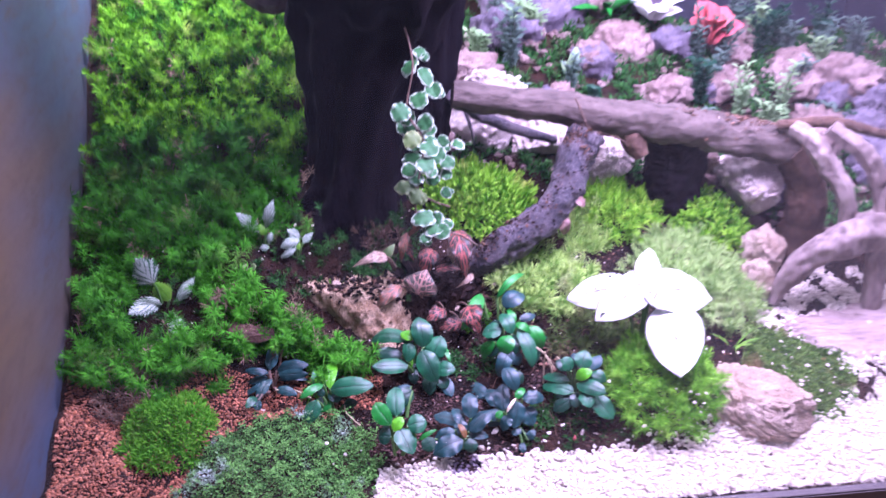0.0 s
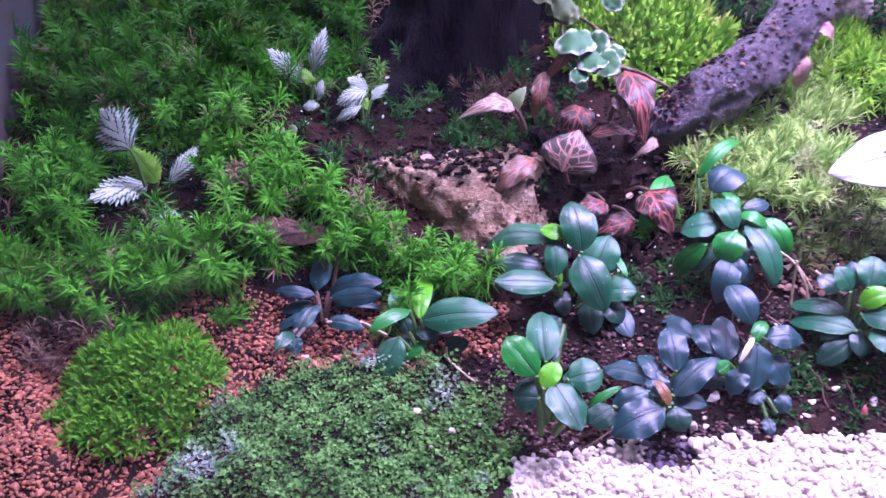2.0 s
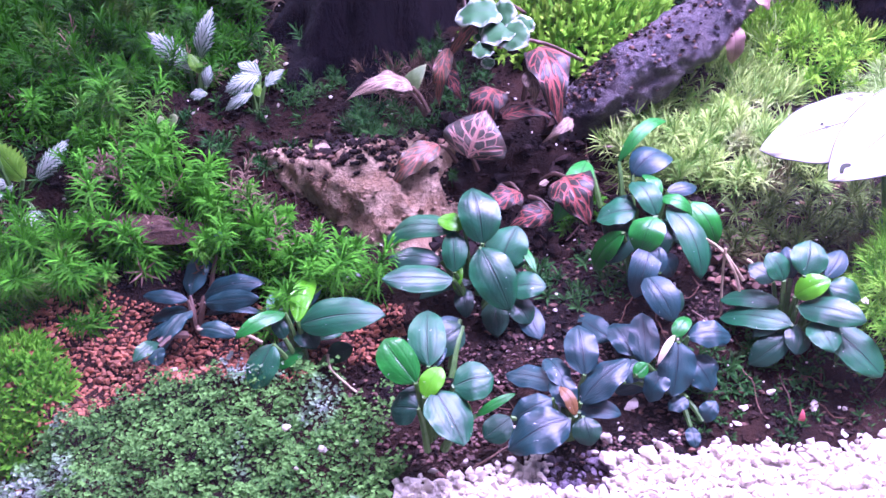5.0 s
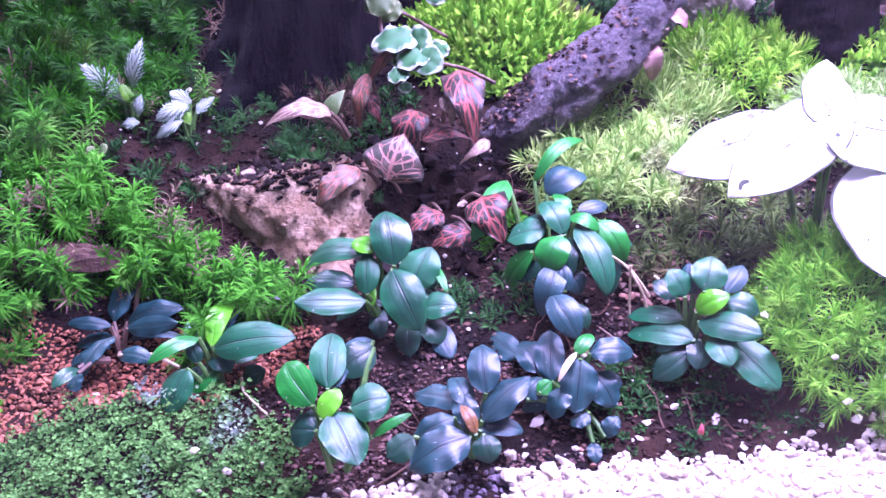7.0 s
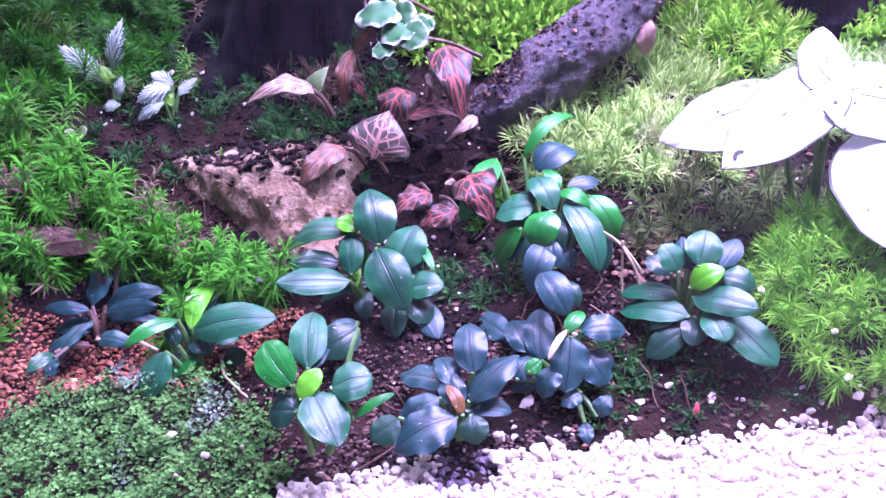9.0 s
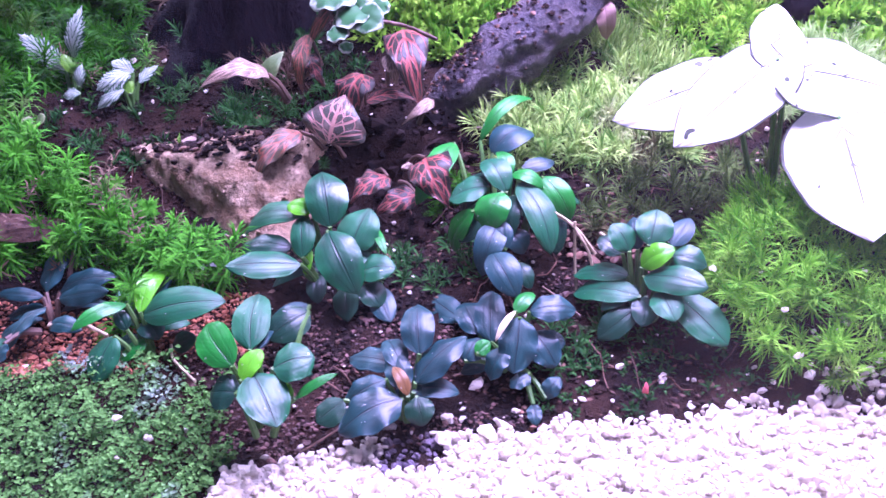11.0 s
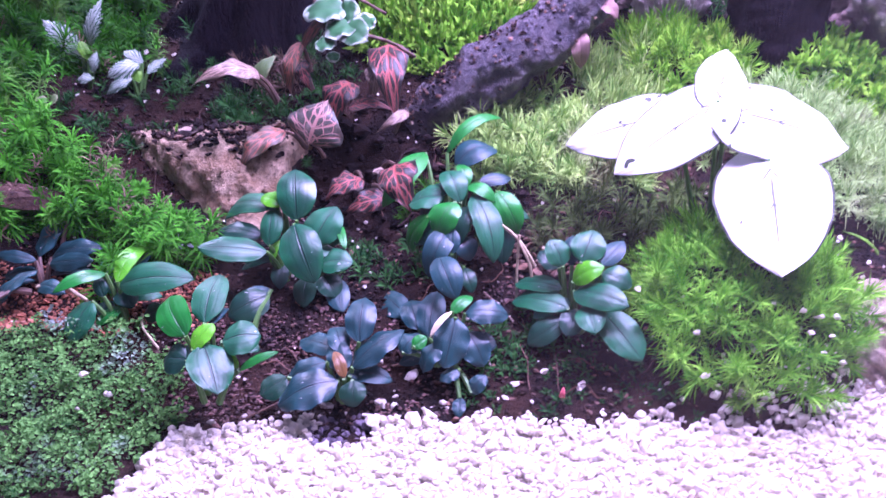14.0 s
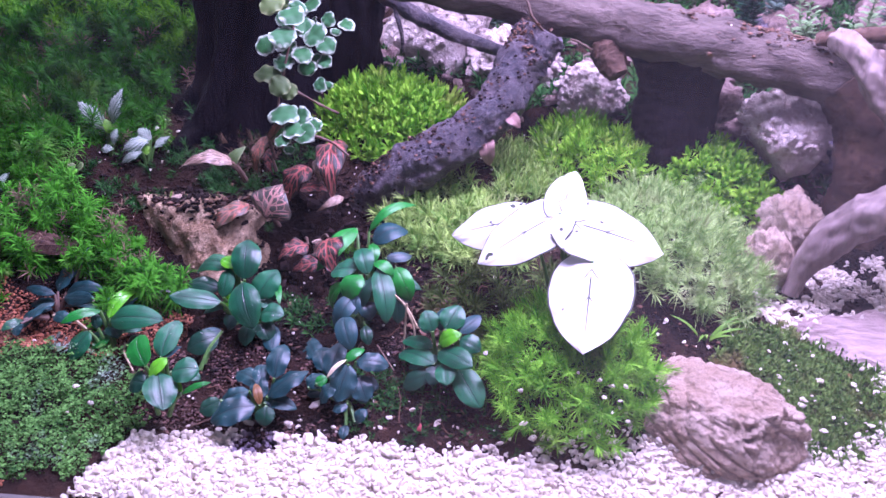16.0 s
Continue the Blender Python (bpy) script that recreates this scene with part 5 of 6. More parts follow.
# ---- leafy plants ----
def plant(name, root, rows, label, category, group="", bow=0.12, wave=0.0, shape="oval", up=(0, -0.6, 0.8), stem=STEM_GREEN, stem_r=0.0014, filler=0, filler_kind="d", rosette=True, reach=0.032):
    """A plant at its root; rows in millimetres from the root: leaf base, leaf tip, width, kind of leaf."""
    top_ = thing(name, root, label, category, group)
    r = random.Random(len(rows) * 31 + int(root[0] * 1000))
    for i, (bx, by, bz, tx, ty, tz, w, kind) in enumerate(rows):
        base, tip = np.array((bx, by, bz)) * MM, np.array((tx, ty, tz)) * MM
        u = np.array(up) + np.array((r.gauss(0, 0.18), r.gauss(0, 0.12), r.gauss(0, 0.12)))
        bw = bow * r.uniform(0.5, 1.4)
        vv, ff, uu = leaf(base, tip, w * MM * (1.18 if kind in "abd" else 1.08), u, bw, r.uniform(-0.10, 0.05), wave if kind in "bfpqv" else 0.02, shape, r.uniform(0, 6), sweep=r.uniform(-0.10, 0.10) * (shape != "heart"), twist=r.uniform(-0.35, 0.35) * (shape != "heart"))
        blade = part("leaf", mesh_of("leaf", vv, ff, uu), LEAVES[kind], top_, LEAF_NOTE.get(kind, ""))
        if rosette:
            foot = np.array((bx * 0.3, by * 0.3 + 1.0, -2.0)) * MM
            far = np.linalg.norm(foot - base)
            if far > reach:
                foot = base + (foot - base) * reach / far + np.array((0, 0.004, 0))
            mid_ = (base + foot) / 2 + np.array((0, 0, 0.12)) * np.linalg.norm(base - foot)
            pv, pf, pu = tube([(*foot, stem_r * 1.3), (*mid_, stem_r), (*base, stem_r * 0.8)], 8, 6)
            part("petiole", mesh_of("petiole", pv, pf, pu), stem, blade)
    span = np.array([q[3:6] for q in rows], float) * MM
    cen = np.mean(np.array([q[:3] for q in rows], float), 0) * MM
    # extra low leaves fill the gaps; kind d has shade in its colour
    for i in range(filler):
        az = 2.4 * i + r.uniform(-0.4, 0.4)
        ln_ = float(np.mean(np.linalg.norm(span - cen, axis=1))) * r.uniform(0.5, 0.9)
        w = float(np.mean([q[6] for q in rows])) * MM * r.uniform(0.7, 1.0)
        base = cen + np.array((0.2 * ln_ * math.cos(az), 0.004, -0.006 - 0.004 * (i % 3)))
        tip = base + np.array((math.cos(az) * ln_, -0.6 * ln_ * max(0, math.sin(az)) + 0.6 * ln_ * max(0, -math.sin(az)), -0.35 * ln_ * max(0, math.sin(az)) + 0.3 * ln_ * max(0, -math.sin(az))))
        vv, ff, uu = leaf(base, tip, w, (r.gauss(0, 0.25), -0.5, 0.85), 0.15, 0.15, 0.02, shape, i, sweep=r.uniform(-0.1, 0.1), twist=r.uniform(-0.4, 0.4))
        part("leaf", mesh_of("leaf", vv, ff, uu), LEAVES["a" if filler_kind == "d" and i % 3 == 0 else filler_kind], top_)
    return top_


plant("blue_leaf_plant", (-0.178, 0.832, 0.040), [
    (-5, 10, 14, 1, 34, 34, 12, 'b'), (8, 26, 33, 7, 40, 45, 5, 'b'), (-5, 6, 13, -30, 4, 17, 7, 'b'),
    (3, 10, 14, 38, 6, 25, 13, 'b'), (6, 3, 13, 39, -7, 21, 10, 'b'), (-2, 1, 9, -12, -27, 0, 12, 'b'),
    (-6, 6, 7, -28, 3, 2, 7, 'b'), (6, -12, 4, 30, -26, 8, 9, 'b'), (-13, -24, 2, -19, -42, 1, 8, 'a'),
    (-9, -32, 3, -7, -42, -2, 8, 'b'),
], "small plant with narrow dull blue-green leaves on red gravel", "foliage plant", "foliage plants", 0.10, 0.05, filler=2, filler_kind="b", stem=STEM_BROWN)
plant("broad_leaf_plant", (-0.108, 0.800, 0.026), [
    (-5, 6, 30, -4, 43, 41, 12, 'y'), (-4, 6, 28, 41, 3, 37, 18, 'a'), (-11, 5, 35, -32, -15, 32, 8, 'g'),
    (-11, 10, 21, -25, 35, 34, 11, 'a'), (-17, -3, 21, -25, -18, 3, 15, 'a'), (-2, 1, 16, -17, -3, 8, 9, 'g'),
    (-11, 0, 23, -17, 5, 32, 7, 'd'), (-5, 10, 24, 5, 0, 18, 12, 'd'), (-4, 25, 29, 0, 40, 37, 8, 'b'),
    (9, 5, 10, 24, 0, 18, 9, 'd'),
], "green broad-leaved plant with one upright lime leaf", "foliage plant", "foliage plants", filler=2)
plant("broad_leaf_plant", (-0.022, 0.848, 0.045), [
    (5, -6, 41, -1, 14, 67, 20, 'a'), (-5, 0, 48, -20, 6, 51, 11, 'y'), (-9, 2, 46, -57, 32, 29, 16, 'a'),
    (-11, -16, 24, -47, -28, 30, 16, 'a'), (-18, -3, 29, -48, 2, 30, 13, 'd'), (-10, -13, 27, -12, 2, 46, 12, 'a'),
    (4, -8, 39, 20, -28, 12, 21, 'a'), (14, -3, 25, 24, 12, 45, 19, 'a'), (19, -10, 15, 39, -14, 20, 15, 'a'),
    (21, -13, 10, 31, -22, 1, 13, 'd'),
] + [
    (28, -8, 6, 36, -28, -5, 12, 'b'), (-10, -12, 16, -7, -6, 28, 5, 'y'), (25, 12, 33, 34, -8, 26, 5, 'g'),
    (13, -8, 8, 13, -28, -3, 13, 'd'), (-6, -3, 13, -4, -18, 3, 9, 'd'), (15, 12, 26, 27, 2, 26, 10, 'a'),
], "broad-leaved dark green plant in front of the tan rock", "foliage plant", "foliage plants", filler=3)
plant("broad_leaf_plant", (0.070, 0.862, 0.055), [
    (-8, 44, 58, 23, 68, 80, 8, 'g'), (-1, 33, 53, 22, 50, 63, 19, 'b'), (-25, 63, 53, -45, 23, 31, 15, 'g'),
    (-3, -2, 44, -25, 0, 38, 17, 'a'), (5, -15, 44, -4, -28, 29, 17, 'g'), (7, -7, 42, -4, 13, 57, 13, 'a'),
    (9, 3, 48, 3, 18, 59, 8, 'g'), (10, 1, 49, 27, -4, 44, 9, 'g'), (16, 13, 49, 34, 23, 50, 8, 'b'),
    (27, 4, 46, 41, -7, 25, 15, 'g'), (14, -2, 45, 30, -31, 17, 15, 'a'),
] + [
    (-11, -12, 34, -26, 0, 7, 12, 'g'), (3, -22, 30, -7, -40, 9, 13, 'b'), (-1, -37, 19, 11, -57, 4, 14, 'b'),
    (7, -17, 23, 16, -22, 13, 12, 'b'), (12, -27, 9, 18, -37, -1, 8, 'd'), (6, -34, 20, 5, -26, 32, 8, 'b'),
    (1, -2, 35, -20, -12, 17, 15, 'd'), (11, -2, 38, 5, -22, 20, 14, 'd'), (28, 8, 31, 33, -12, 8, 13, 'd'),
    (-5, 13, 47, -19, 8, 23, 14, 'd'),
], "large bushy glossy green plant with drooping leaves", "foliage plant", "foliage plants", 0.16, filler=4)
plant("broad_leaf_plant", (-0.040, 0.752, 0.018), [
    (-1, -10, 32, 6, 0, 42, 11, 'y'), (0, 4, 40, -2, 33, 56, 15, 'a'), (-5, -8, 38, -22, 11, 51, 16, 'g'),
    (4, -8, 34, 18, -28, 19, 20, 'a'), (12, -4, 34, 30, 0, 38, 18, 'a'), (20, -7, 21, 13, 0, 26, 4, 'y'),
    (22, -10, 22, 40, -4, 31, 4, 'g'), (-4, -12, 27, -17, -10, 26, 13, 'd'), (3, 6, 39, 4, 23, 41, 8, 'b'),
    (13, 63, 31, -6, 48, 24, 16, 'd'), (11, 73, 30, -10, 63, 25, 9, 'b'),
], "small broad-leaved plant with a lime heart near the gravel", "foliage plant", "foliage plants", filler=2)
plant("blue_leaf_plant", (0.026, 0.772, 0.012), [
    (3, -9, 16, -4, 0, 27, 6, 'o'), (8, 6, 30, 6, 28, 47, 14, 'b'), (6, -2, 19, 30, 13, 36, 15, 'b'),
    (-3, 6, 24, -31, 25, 20, 12, 'b'), (-1, 4, 23, -10, 23, 31, 11, 'b'), (1, -4, 17, -7, 10, 28, 12, 'b'),
    (0, -10, 15, -29, -22, 6, 19, 'b'), (-8, -2, 21, -28, -7, 12, 12, 'b'), (-28, -7, 13, -41, -14, 6, 13, 'd'),
    (5, -4, 15, 16, 11, 10, 7, 'b'), (7, -7, 14, 10, -17, 5, 12, 'd'),
], "wavy blue-green plant with a brown young leaf at the gravel's edge", "foliage plant", "foliage plants", 0.12, 0.05, filler=3, filler_kind="b")
plant("blue_leaf_plant", (0.080, 0.797, 0.024), [
    (0, 2, 28, 9, 15, 34, 8, 'g'), (0, 2, 29, -10, -12, 21, 3, 'w'), (7, 3, 28, 30, 8, 27, 13, 'b'),
    (-29, 23, 16, -46, 43, 20, 13, 'b'), (-13, 3, 12, -12, 28, 30, 13, 'b'), (-19, 8, 14, -28, 28, 24, 13, 'b'),
    (2, 1, 26, -2, -15, 4, 16, 'b'), (8, 1, 18, 19, -9, 4, 15, 'b'), (-5, -7, 13, -14, -15, 1, 11, 'b'),
    (-20, -7, 11, -13, -2, 15, 7, 'g'), (-26, -7, 7, -18, 3, 15, 12, 'b'),
] + [
    (6, -12, 1, -4, -17, -2, 8, 'b'), (13, -17, -9, 20, -12, 0, 8, 'b'), (7, -19, -11, 8, -29, -16, 6, 'b'),
    (9, 3, 11, 24, 3, 11, 10, 'b'),
], "blue-green plant with a green bud and a withered leaf", "foliage plant", "foliage plants", 0.12, 0.05, filler=2, filler_kind="b")
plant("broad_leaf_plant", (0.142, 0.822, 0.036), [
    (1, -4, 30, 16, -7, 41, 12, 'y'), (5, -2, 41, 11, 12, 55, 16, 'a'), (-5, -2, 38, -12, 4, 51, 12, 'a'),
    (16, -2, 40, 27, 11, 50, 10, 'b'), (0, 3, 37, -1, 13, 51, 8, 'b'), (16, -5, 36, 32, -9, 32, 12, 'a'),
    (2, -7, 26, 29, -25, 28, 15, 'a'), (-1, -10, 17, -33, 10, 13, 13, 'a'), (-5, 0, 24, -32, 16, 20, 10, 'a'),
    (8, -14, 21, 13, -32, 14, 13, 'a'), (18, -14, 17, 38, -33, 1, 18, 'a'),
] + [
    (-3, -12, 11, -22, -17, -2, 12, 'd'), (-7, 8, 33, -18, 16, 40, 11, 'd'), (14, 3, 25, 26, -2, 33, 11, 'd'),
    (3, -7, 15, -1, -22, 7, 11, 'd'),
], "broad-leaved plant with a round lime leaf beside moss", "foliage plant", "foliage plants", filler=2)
plant("caladium", (0.225, 0.900, 0.075), [
    (-9, -34, 81, -2, -3, 106, 29, 'c'), (-9, -34, 82, -63, -54, 45, 38, 'c'), (-4, -36, 78, 67, -20, 56, 48, 'c'),
    (18, -50, 54, 20, -102, 8, 54, 'c'), (-34, -28, 73, -90, -20, 52, 36, 'c'),
], "white heart-leaved plant with thin dark veins in moss", "caladium", "", 0.04, 0.0, "heart", up=(0.05, -0.75, 0.66), stem_r=0.0014, reach=0.2)
plant("nerve_plant", (-0.012, 0.945, 0.090), [
    (-48, -30, 67, -82, -54, 68, 14, 'p'), (-33, -32, 32, -63, -46, 8, 16, 'q'), (-15, -40, 27, -4, -31, 53, 36, 'x'),
    (28, 10, 83, 40, -33, 46, 25, 'f'), (47, -25, 45, 30, -40, 36, 7, 'p'), (0, 17, 56, -11, -10, 27, 23, 'f'),
    (16, -25, 0, -6, -40, -8, 19, 'f'), (35, -40, -8, 9, -45, -16, 16, 'f'), (42, -45, 16, 55, -70, -5, 26, 'f'),
    (-29, 0, 72, -20, -15, 56, 10, 'f'),
] + [
    (4, 10, 102, -31, -7, 77, 12, 'q'), (-27, -5, 85, -34, -15, 52, 10, 'q'), (-51, -27, 64, -40, -20, 79, 10, 'u'),
    (22, -10, 72, 25, -20, 55, 11, 'p'),
], "wilting red-veined nerve plant hanging over dark soil", "nerve plant", "", 0.24, 0.09, "ovate", up=(0, -0.8, 0.6), stem=STEM_BROWN, stem_r=0.0013, filler=2, filler_kind="f", reach=0.02)
plant("feather_leaf_plant", (-0.311, 0.906, 0.092), [
    (-3, -16, 40, -25, -4, 64, 31, 'v'), (-4, 6, 7, -32, -28, 8, 22, 'v'), (18, -14, -4, 20, -32, -16, 22, 'v'),
    (16, -1, 12, 33, 12, 35, 17, 'v'), (7, -1, 12, -4, -9, 38, 19, 'l'),
], "white-veined small plant growing in the star moss", "foliage plant", "white-veined plants", 0.10, 0.03, "toothed", up=(0, -0.8, 0.6))
plant("feather_leaf_plant", (-0.211, 0.970, 0.137), [
    (-4, 7, 20, -27, -1, 48, 16, 'v'), (6, 2, 30, 15, 6, 62, 15, 'v'), (10, -8, 8, -2, -8, 7, 8, 'v'),
    (10, -6, 12, 13, -4, 26, 8, 'v'), (5, 0, 20, -2, 2, 33, 9, 'l'),
], "white-veined small plant at the foot of the bank", "foliage plant", "white-veined plants", 0.10, 0.03, "toothed", up=(0, -0.8, 0.6))
plant("feather_leaf_plant", (-0.170, 0.967, 0.134), [
    (4, -2, 21, -17, -11, 14, 14, 'v'), (4, 3, 21, -12, 8, 29, 10, 'v'), (1, -9, 12, -17, -15, 2, 8, 'v'),
    (7, 3, 14, 18, 11, 24, 10, 'v'), (4, -5, 9, 0, -1, 21, 8, 'l'),
], "white-veined small plant on dark soil by the trunk", "foliage plant", "white-veined plants", 0.10, 0.03, "toothed", up=(0, -0.8, 0.6))

fig = thing("creeping_fig", (-0.03, 0.965, 0.30), "variegated creeping fig trailing down the dark trunk", "creeping fig")
for root_, rows_ in (((-0.060, 1.048, 0.174), [
    (37, -73, 90, 24, -71, 98, 28, 'i'), (39, -57, 109, 51, -68, 102, 22, 'i'), (28, -74, 85, 25, -87, 74, 28, 'i'),
    (45, -73, 86, 64, -83, 78, 26, 'i'), (59, -76, 80, 73, -88, 70, 20, 'i'), (40, -81, 72, 53, -94, 61, 22, 'i'),
    (37, -86, 63, 21, -97, 56, 26, 'i'), (31, -97, 48, 2, -98, 53, 22, 'u'), (36, -96, 48, 24, -110, 36, 22, 'u'),
    (54, -57, 99, 66, -69, 89, 15, 'i'), (68, -60, 93, 86, -69, 88, 14, 'i'), (15, -55, 99, 12, -46, 117, 22, 'i'),
    (57, -80, 64, 72, -87, 61, 17, 'i'), (59, -90, 49, 70, -102, 40, 14, 'i'),
]), ((-0.041, 1.023, 0.161), [
    (35, -87, 35, 2, -93, 33, 24, 'i'), (28, -86, 34, 45, -91, 35, 21, 'i'), (42, -91, 27, 19, -101, 20, 21, 'i'),
    (29, -90, 26, 53, -101, 18, 23, 'i'), (29, -96, 17, 15, -104, 13, 14, 'i'),
]), ((-0.031, 1.100, 0.196), [
    (-15, -71, 208, -25, -61, 228, 24, 'i'), (-13, -76, 200, -20, -94, 181, 18, 'u'), (0, -95, 173, 7, -107, 163, 18, 'i'),
    (-1, -102, 162, -14, -121, 144, 22, 'i'), (5, -107, 154, 18, -127, 134, 19, 'i'), (0, -124, 130, 7, -138, 118, 27, 'i'),
    (-6, -133, 116, -27, -147, 104, 27, 'i'), (15, -117, 137, 31, -129, 128, 19, 'i'), (6, -137, 108, 19, -153, 94, 25, 'i'),
    (4, -148, 92, -11, -164, 78, 23, 'u'), (10, -153, 84, 26, -169, 71, 25, 'i'), (8, -164, 69, 17, -177, 58, 26, 'i'),
])):
    off = np.array(root_) - np.array((-0.03, 0.965, 0.30))
    r = random.Random(int(root_[0] * 1000))
    for bx, by, bz, tx, ty, tz, w, kind in rows_:
        base, tip = np.array((bx, by, bz)) * MM + off, np.array((tx, ty, tz)) * MM + off
        d_ = (tip - base) / np.linalg.norm(tip - base)
        if np.linalg.norm(tip - base) < 0.75 * w * MM:
            tip = base + d_ * 0.95 * w * MM
        u = np.array((0, -0.8, 0.6)) + np.array((r.gauss(0, 0.3), r.gauss(0, 0.2), r.gauss(0, 0.2)))
        vv, ff, uu = leaf(base, base + (tip - base) * 0.86, w * MM * 0.84, u, 0.12, 0.10, 0.07, "round", r.uniform(0, 6))
        part("leaf", mesh_of("leaf", vv, ff, uu), LEAVES[kind], fig, LEAF_NOTE.get(kind, ""))
        side_ = base + np.array((r.uniform(-0.012, 0.012), 0.005, r.uniform(-0.010, 0.008)))
        vv, ff, uu = leaf(side_, side_ + np.array((r.uniform(-1, 1), -0.4, -0.7)) * w * MM * 0.62, w * MM * 0.68, u + np.array((r.gauss(0, 0.4), 0, 0)), 0.10, 0.15, 0.06, "round", r.uniform(0, 6))
        part("leaf", mesh_of("leaf", vv, ff, uu), LEAVES[kind], fig, LEAF_NOTE.get(kind, ""))
for pts_ in ([(-0.050, 0.985, 0.42), (-0.034, 0.975, 0.36), (-0.040, 0.968, 0.31), (-0.022, 0.962, 0.275), (-0.026, 0.955, 0.24), (-0.03, 0.945, 0.205), (-0.022, 0.93, 0.185)],
             [(-0.035, 0.955, 0.222), (-0.012, 0.965, 0.205), (0.008, 0.985, 0.19)], [(-0.01, 0.93, 0.185), (0.02, 0.93, 0.178), (0.04, 0.92, 0.17)]):
    p = np.array([(*q, 0.0011) for q in pts_])
    p[:, :3] -= np.array((-0.03, 0.965, 0.30))
    vv, ff, uu = tube(p, 30, 6, 0.2)
    part("stem", mesh_of("stem", vv, ff, uu), STEM_BROWN, fig)

# ---- the back of the bed ----
def tuft(name, place, count, length, width, mat_, label, category, spread=0.8, rise=0.8, shape="oval", seed=0):
    top_ = thing(name, place, label, category)
    r = random.Random(seed)
    for i in range(count):
        az = 2.4 * i + r.uniform(-0.3, 0.3)
        el = rise * r.uniform(0.5, 1.3)
        d_ = np.array((math.cos(az) * math.cos(el) * spread, math.sin(az) * math.cos(el) * spread, math.sin(el)))
        ln_ = length * r.uniform(0.7, 1.2)
        vv, ff, uu = leaf(d_ * 0.003, d_ * ln_, width * r.uniform(0.8, 1.2), (-d_[0] * 0.5, -d_[1] * 0.5 - 0.5, 0.7), 0.15, 0.2, 0.05, shape, i, nv=8, nu=4)
        part("leaf", mesh_of("leaf", vv, ff, uu), mat_, top_)
    return top_


tuft("pink_plant", (0.392, 1.40, 0.300), 13, 0.072, 0.040, PINK, "coral pink leafy plant at the back", "foliage plant", 0.7, 0.9, "round", 3)
tuft("white_plant", (0.310, 1.43, 0.330), 6, 0.065, 0.026, WHITE_LEAF, "white-leaved plant between rocks at the back", "foliage plant", 0.8, 0.6, "oval", 4)
tuft("green_tuft", (0.178, 1.32, 0.262), 7, 0.045, 0.015, PALE_GREEN, "small pale green upright plant behind the log", "foliage plant", 0.5, 1.2, "oval", 5)
tuft("fern", (0.240, 1.45, 0.330), 16, 0.075, 0.012, LEAVES["g"], "green fern-like plant at the back", "fern", 0.9, 0.5, "oval", 6)
def sprigs(place, height, stems, leaf_len, leaf_wide, mat_, label, category, seed, spread=0.35, name="leafy_shrub"):
    """A shrub of thin upright stems, each set with small leaves."""
    top_ = thing(name, place, label, category, "shrubs at the back")
    r = random.Random(seed)
    for i in range(stems):
        az = 2.4 * i
        lean_ = spread * r.uniform(0.2, 1.0)
        h_ = height * r.uniform(0.6, 1.1)
        pts_ = [np.array((math.cos(az) * lean_ * h_ * u_ * u_, math.sin(az) * lean_ * h_ * u_ * u_, h_ * u_)) for u_ in (0, 0.35, 0.7, 1.0)]
        vs, fs, us = [], [], []
        vv, ff, uu = tube([(*q, 0.0011 * (1.2 - 0.6 * k)) for k, q in zip((0, 0.35, 0.7, 1), pts_)], 6, 5)
        vs.append(vv)
        fs += [tuple(f_) for f_ in ff]
        us += uu
        o = len(vv)
        line = smooth_line(pts_, 14)
        for k in range(1, 14):
            for s_ in (0, 1):
                a2 = 1.9 * k + math.pi * s_ + r.uniform(-0.3, 0.3)
                d_ = np.array((math.cos(a2), math.sin(a2), r.uniform(0.2, 0.7)))
                vv, ff, uu = leaf(line[k], line[k] + d_ * leaf_len * r.uniform(0.7, 1.2), leaf_wide, (0, -0.3, 0.9), 0.1, 0.15, 0.02, "oval", k, nv=3, nu=2)
                vs.append(vv)
                fs += [tuple(q + o for q in f_) for f_ in ff]
                us += uu
                o += len(vv)
        part("stem", mesh_of("stem", np.vstack(vs), fs, us), mat_, top_)
    return top_


for i in range(44):
    x_, y_ = rr.uniform(0.03, 0.75), rr.uniform(1.20, 1.50)
    big = rr.uniform(0.045, 0.085) * (0.6 if y_ < 1.28 else 1.0)
    sprigs((x_, y_, float(ground_height(x_, y_)) - 0.002), big, rr.randint(4, 8), rr.uniform(0.009, 0.016), rr.uniform(0.004, 0.008), rr.choice((GREY_GREEN, GREY_GREEN, LEAVES["d"], PALE_GREEN)), "small-leaved green shrub among the rocks at the back", "shrub", 30 + i)
tuft("pale_plant", (0.612, 1.38, 0.250), 8, 0.030, 0.018, WHITE_LEAF, "small plant with whitish leaves at the back", "foliage plant", 0.8, 0.7, "round", 12)
tuft("lime_plant", (0.625, 1.36, 0.232), 5, 0.026, 0.016, LEAVES["l"], "small lime green plant at the back", "foliage plant", 0.8, 0.7, "round", 13)
tuft("grass_tuft", (0.330, 0.905, 0.052), 9, 0.036, 0.0022, LEAVES["l"], "sparse green grass tuft behind the stone", "grass", 0.9, 0.6, "oval", 14)

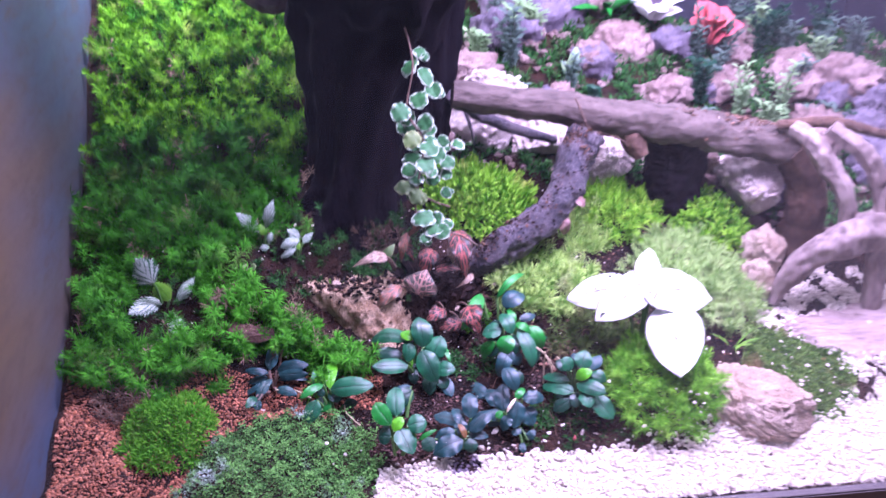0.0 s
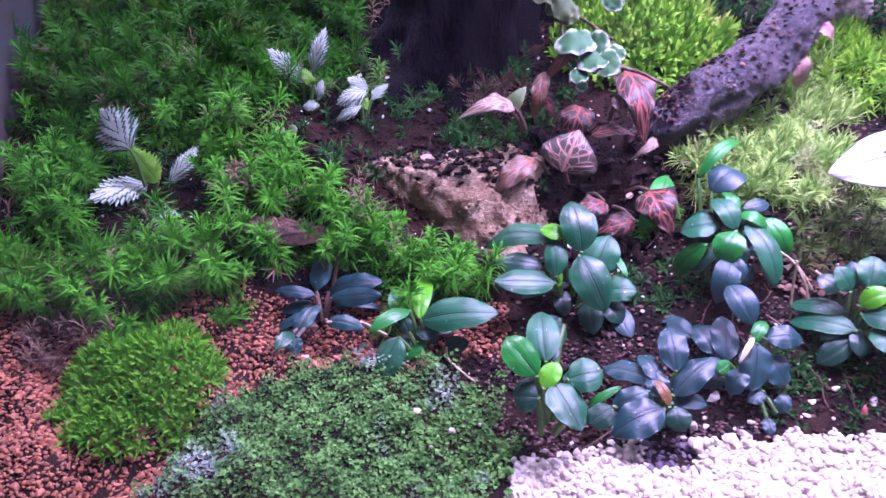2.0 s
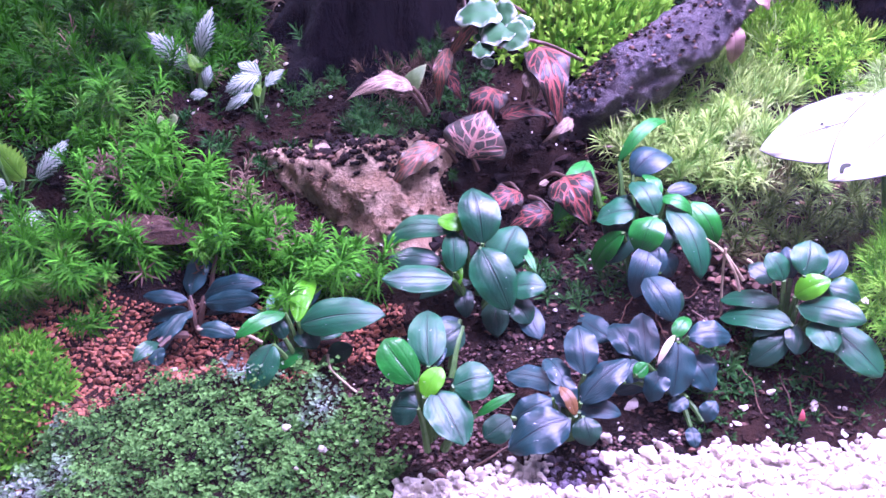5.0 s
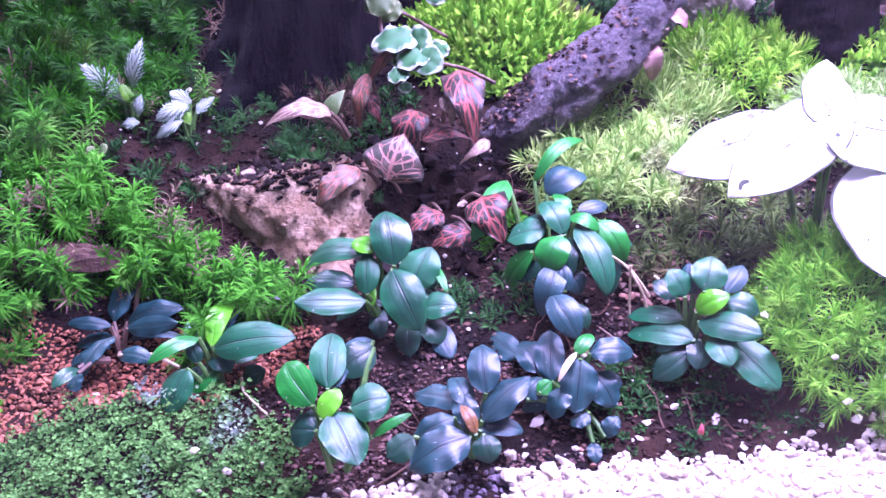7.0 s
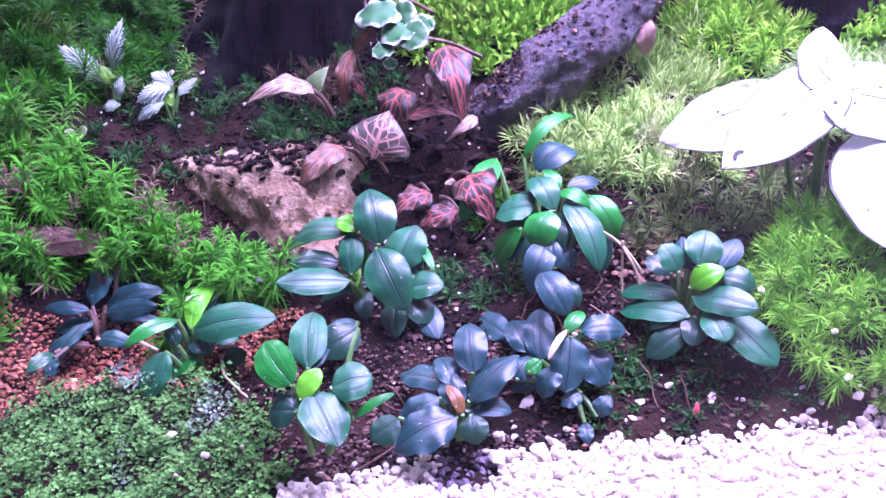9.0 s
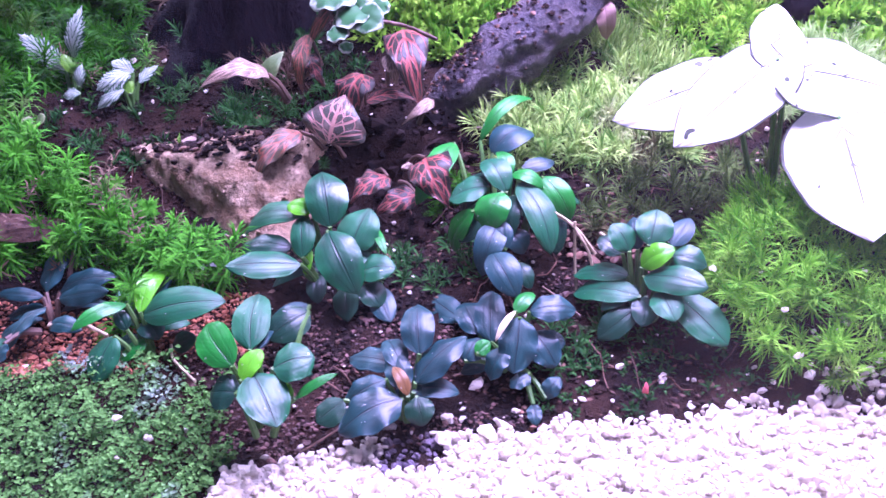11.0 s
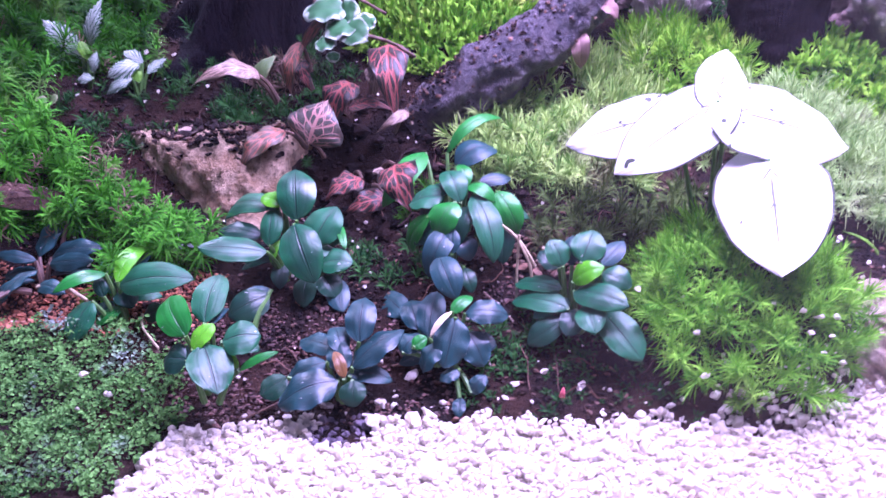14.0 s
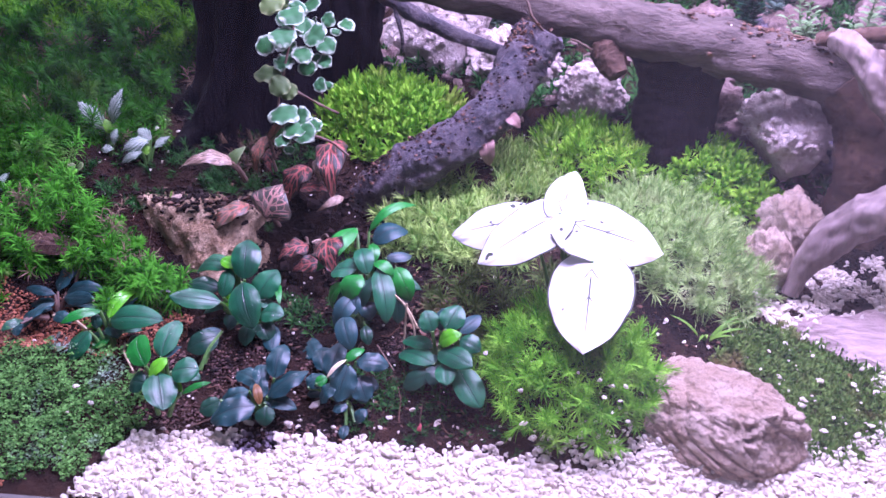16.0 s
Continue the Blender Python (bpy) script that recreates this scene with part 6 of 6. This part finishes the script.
# ---- small things ----
for i, (pts_, r_) in enumerate((([(0.101, 0.845, 0.088), (0.112, 0.842, 0.080), (0.122, 0.838, 0.066)], 0.0009), ([(0.112, 0.842, 0.083), (0.1115, 0.84, 0.060), (0.112, 0.835, 0.036)], 0.0008),
                                ([(0.112, 0.841, 0.080), (0.119, 0.838, 0.066), (0.121, 0.834, 0.05)], 0.0008), ([(0.125, 0.846, 0.075), (0.135, 0.842, 0.068)], 0.0008))):
    vv, ff, uu = tube([(*q, r_) for q in pts_], 10, 6, 0.2)
    solo("dry_stem", mesh_of("dry_stem", vv, ff, uu), STRAW, "dry straw-coloured stem in the soil", "twig", "dry stems")
for i, (x, y, h) in enumerate(((0.206, 0.794, 0.022), (0.177, 0.817, 0.024), (0.211, 0.783, 0.022), (0.243, 0.800, 0.022), (0.262, 0.795, 0.022), (0.268, 0.792, 0.022), (0.272, 0.797, 0.022),
                               (0.266, 0.800, 0.022), (0.275, 0.803, 0.022), (0.258, 0.800, 0.022), (0.279, 0.795, 0.022), (0.232, 0.815, 0.022), (0.095, 0.785, 0.001), (0.115, 0.79, 0.001),
                               (0.13, 0.797, 0.001), (0.10, 0.80, 0.001), (0.06, 0.79, 0.001), (0.15, 0.792, 0.001), (0.045, 0.775, 0.001), (-0.075, 0.75, 0.012), (-0.09, 0.742, 0.012), (-0.11, 0.755, 0.010),
                               (-0.10, 0.73, 0.010), (-0.185, 0.81, 0.002), (-0.095, 0.955, 0.004), (-0.15, 0.925, 0.006), (0.29, 0.88, 0.002), (0.30, 0.90, 0.004), (0.40, 0.87, 0.005), (0.44, 0.88, 0.005),
                               (0.455, 0.90, 0.005), (0.43, 0.865, 0.005), (0.46, 0.87, 0.005), (0.415, 0.90, 0.005))):
    rr = np.random.default_rng(200 + i)
    vv, ff = grains(np.zeros((1, 3)), 0.0052, 300 + i, 0.7, 0.5)
    ob = solo("white_pebble", mesh_of("white_pebble", vv, ff, None, False), WHITE_GRAVEL, "stray white gravel chip on the bed", "pebble", "stray white pebbles")
    ob.location = (x, y, float(ground_height(x, y)) + h)
for i, (pts_, r_) in enumerate((([(0.150, 1.034, 0.308), (0.160, 1.034, 0.288), (0.165, 1.034, 0.276), (0.176, 1.044, 0.262)], 0.0011), ([(0.197, 1.050, 0.258), (0.206, 1.046, 0.256), (0.216, 1.050, 0.250)], 0.0010))):
    vv, ff, uu = tube([(*q, r_) for q in pts_], 12, 6, 0.3)
    solo("dry_stem", mesh_of("dry_stem", vv, ff, uu), STEM_BROWN, "thin dry brown twig lying on the wood", "twig", "dry stems")
for pts_, r_, mat_, text_ in (
        ([(-0.172, 0.819, 0.044), (-0.160, 0.813, 0.047), (-0.148, 0.811, 0.048), (-0.133, 0.806, 0.043)], 0.0011, STRAW, "pale runner between two plants"),
        ([(-0.097, 0.800, 0.040), (-0.095, 0.795, 0.034), (-0.085, 0.786, 0.030), (-0.079, 0.780, 0.029)], 0.0007, STRAW, "thin pale root on the soil"),
        ([(-0.020, 0.743, 0.011), (-0.012, 0.747, 0.014), (-0.003, 0.753, 0.017)], 0.0006, BARK, "thin reddish twig beside the gravel"),
        ([(0.094, 0.828, 0.053), (0.102, 0.819, 0.050), (0.112, 0.810, 0.044)], 0.0006, STEM_BROWN, "thin brown twig on the soil"),
        ([(0.118, 0.792, 0.012), (0.111, 0.784, 0.010), (0.103, 0.776, 0.008)], 0.0006, STEM_BROWN, "thin brown twig at the gravel's edge")):
    vv, ff, uu = tube([(*q, r_) for q in pts_], 14, 6, 0.25)
    solo("dry_stem", mesh_of("dry_stem", vv, ff, uu), mat_, text_, "twig", "dry stems")
CHIP = surface("pale_chip", (0.22, 0.16, 0.115), (0.34, 0.27, 0.20), (0.12, 0.08, 0.055), 80, 500, 0.75, 0.3, 0.6, 0.001)
for i, (x, y, z, size_) in enumerate(((-0.102, 0.940, 0.117, 0.009), (-0.119, 0.930, 0.117, 0.006), (-0.088, 0.934, 0.117, 0.006), (0.035, 0.930, 0.126, 0.009), (0.017, 0.905, 0.100, 0.012),
                                      (-0.165, 0.945, 0.112, 0.010), (-0.150, 0.940, 0.112, 0.009), (0.060, 0.945, 0.112, 0.008))):
    vv, ff = grains(np.zeros((1, 3)), size_, 600 + i, 0.55, 0.5)
    ob = solo("wood_chip", mesh_of("wood_chip", vv, ff, None, False), CHIP, "pale weathered wood chip on dark soil", "wood chip", "wood chips")
    ob.location = (x, y, z)
pts, nrm = scatter(0.095, 0.165, 0.845, 0.885, 0.0036, lambda x, y: in_ellipse(x, y, 0.128, 0.864, 0.030, 0.014, 0.5), 131)
v, f = grains(pts + np.array([0, 0, 0.003]), 0.0052, 132, 0.6, 0.2)
stuff("bark_litter", v, f, LITTER, "dark red-brown bark crumbs piled behind a plant", "litter")
SILVER = leaf_material("silver_frond", (0.20, 0.22, 0.22), (0.34, 0.37, 0.36), 0.6, 0.3, 0.0, (0.14, 0.16, 0.16), 0.1)
tuft("dried_frond", (-0.119, 0.868, 0.060), 11, 0.014, 0.0026, SILVER, "silvery dried moss frond among green moss", "frond", 0.9, 0.35, "oval", 21)
tuft("dried_frond", (-0.096, 0.858, 0.060), 7, 0.013, 0.0030, SILVER, "silvery grey dried frond beside the tan rock", "frond", 0.9, 0.35, "oval", 22)
plant("seedling", (-0.218, 0.930, 0.120), [
    (-1, 0, 13, -7, -1, 16, 7, 'u'), (1, 0, 13, 8, -1, 17, 8, 'u'), (0, 0, 12, 2, -6, 10, 5, 'l'),
], "tiny pale two-leaved seedling in the moss", "seedling", shape="round", stem_r=0.0006)
tuft("sprout", (-0.127, 0.932, 0.112), 3, 0.008, 0.0016, LEAVES["l"], "tiny yellow-green sprout on the tan rock", "sprout", 0.5, 1.2, "oval", 23)
DEAD = leaf_material("dead_leaf", (0.22, 0.13, 0.11), (0.34, 0.22, 0.19), 0.6, 0.3, 0.0, (0.14, 0.08, 0.06), 0.1)
for name_, base_, tip_, w_, mat_, text_, kind_ in (
        ("dead_leaf", (0.139, 0.992, 0.182), (0.143, 0.985, 0.156), 0.013, DEAD, "curled pinkish brown dead leaf beside the root", "leaf"),
        ("dead_leaf", (0.152, 1.000, 0.196), (0.166, 0.996, 0.190), 0.011, DEAD, "small pinkish brown dead leaf beside the root", "leaf"),
        ("fallen_leaf", (0.425, 0.922, 0.042), (0.429, 0.919, 0.040), 0.004, LEAVES["l"], "small pale yellow-green leaf on the moss mat", "leaf"),
        ("fallen_leaf", (0.435, 0.913, 0.039), (0.440, 0.911, 0.038), 0.004, LEAVES["o"], "small orange-brown leaf on the moss mat", "leaf"),
        ("fallen_leaf", (0.140, 0.781, 0.016), (0.1405, 0.779, 0.022), 0.003, PINK, "tiny red petal standing in the gravel", "petal")):
    vv, ff, uu = leaf(base_, tip_, w_, (0, -0.7, 0.7), 0.3, 0.3, 0.10, "oval", 2.0, nv=10, nu=6)
    solo(name_, mesh_of(name_, vv, ff, uu), mat_, text_, kind_, "fallen leaves")
r = np.random.default_rng(77)
for i in range(34):
    x, y = 0.370 + 0.085 * r.uniform() ** 0.7, r.uniform(0.840, 0.945)
    vv, ff = grains(np.zeros((1, 3)), 0.0048, 500 + i, 0.6, 0.5)
    ob = solo("white_pebble", mesh_of("white_pebble", vv, ff, None, False), WHITE_GRAVEL, "stray white gravel chip on the moss mat", "pebble", "stray white pebbles")
    ob.location = (x, y, float(ground_height(x, y)) + 0.006)
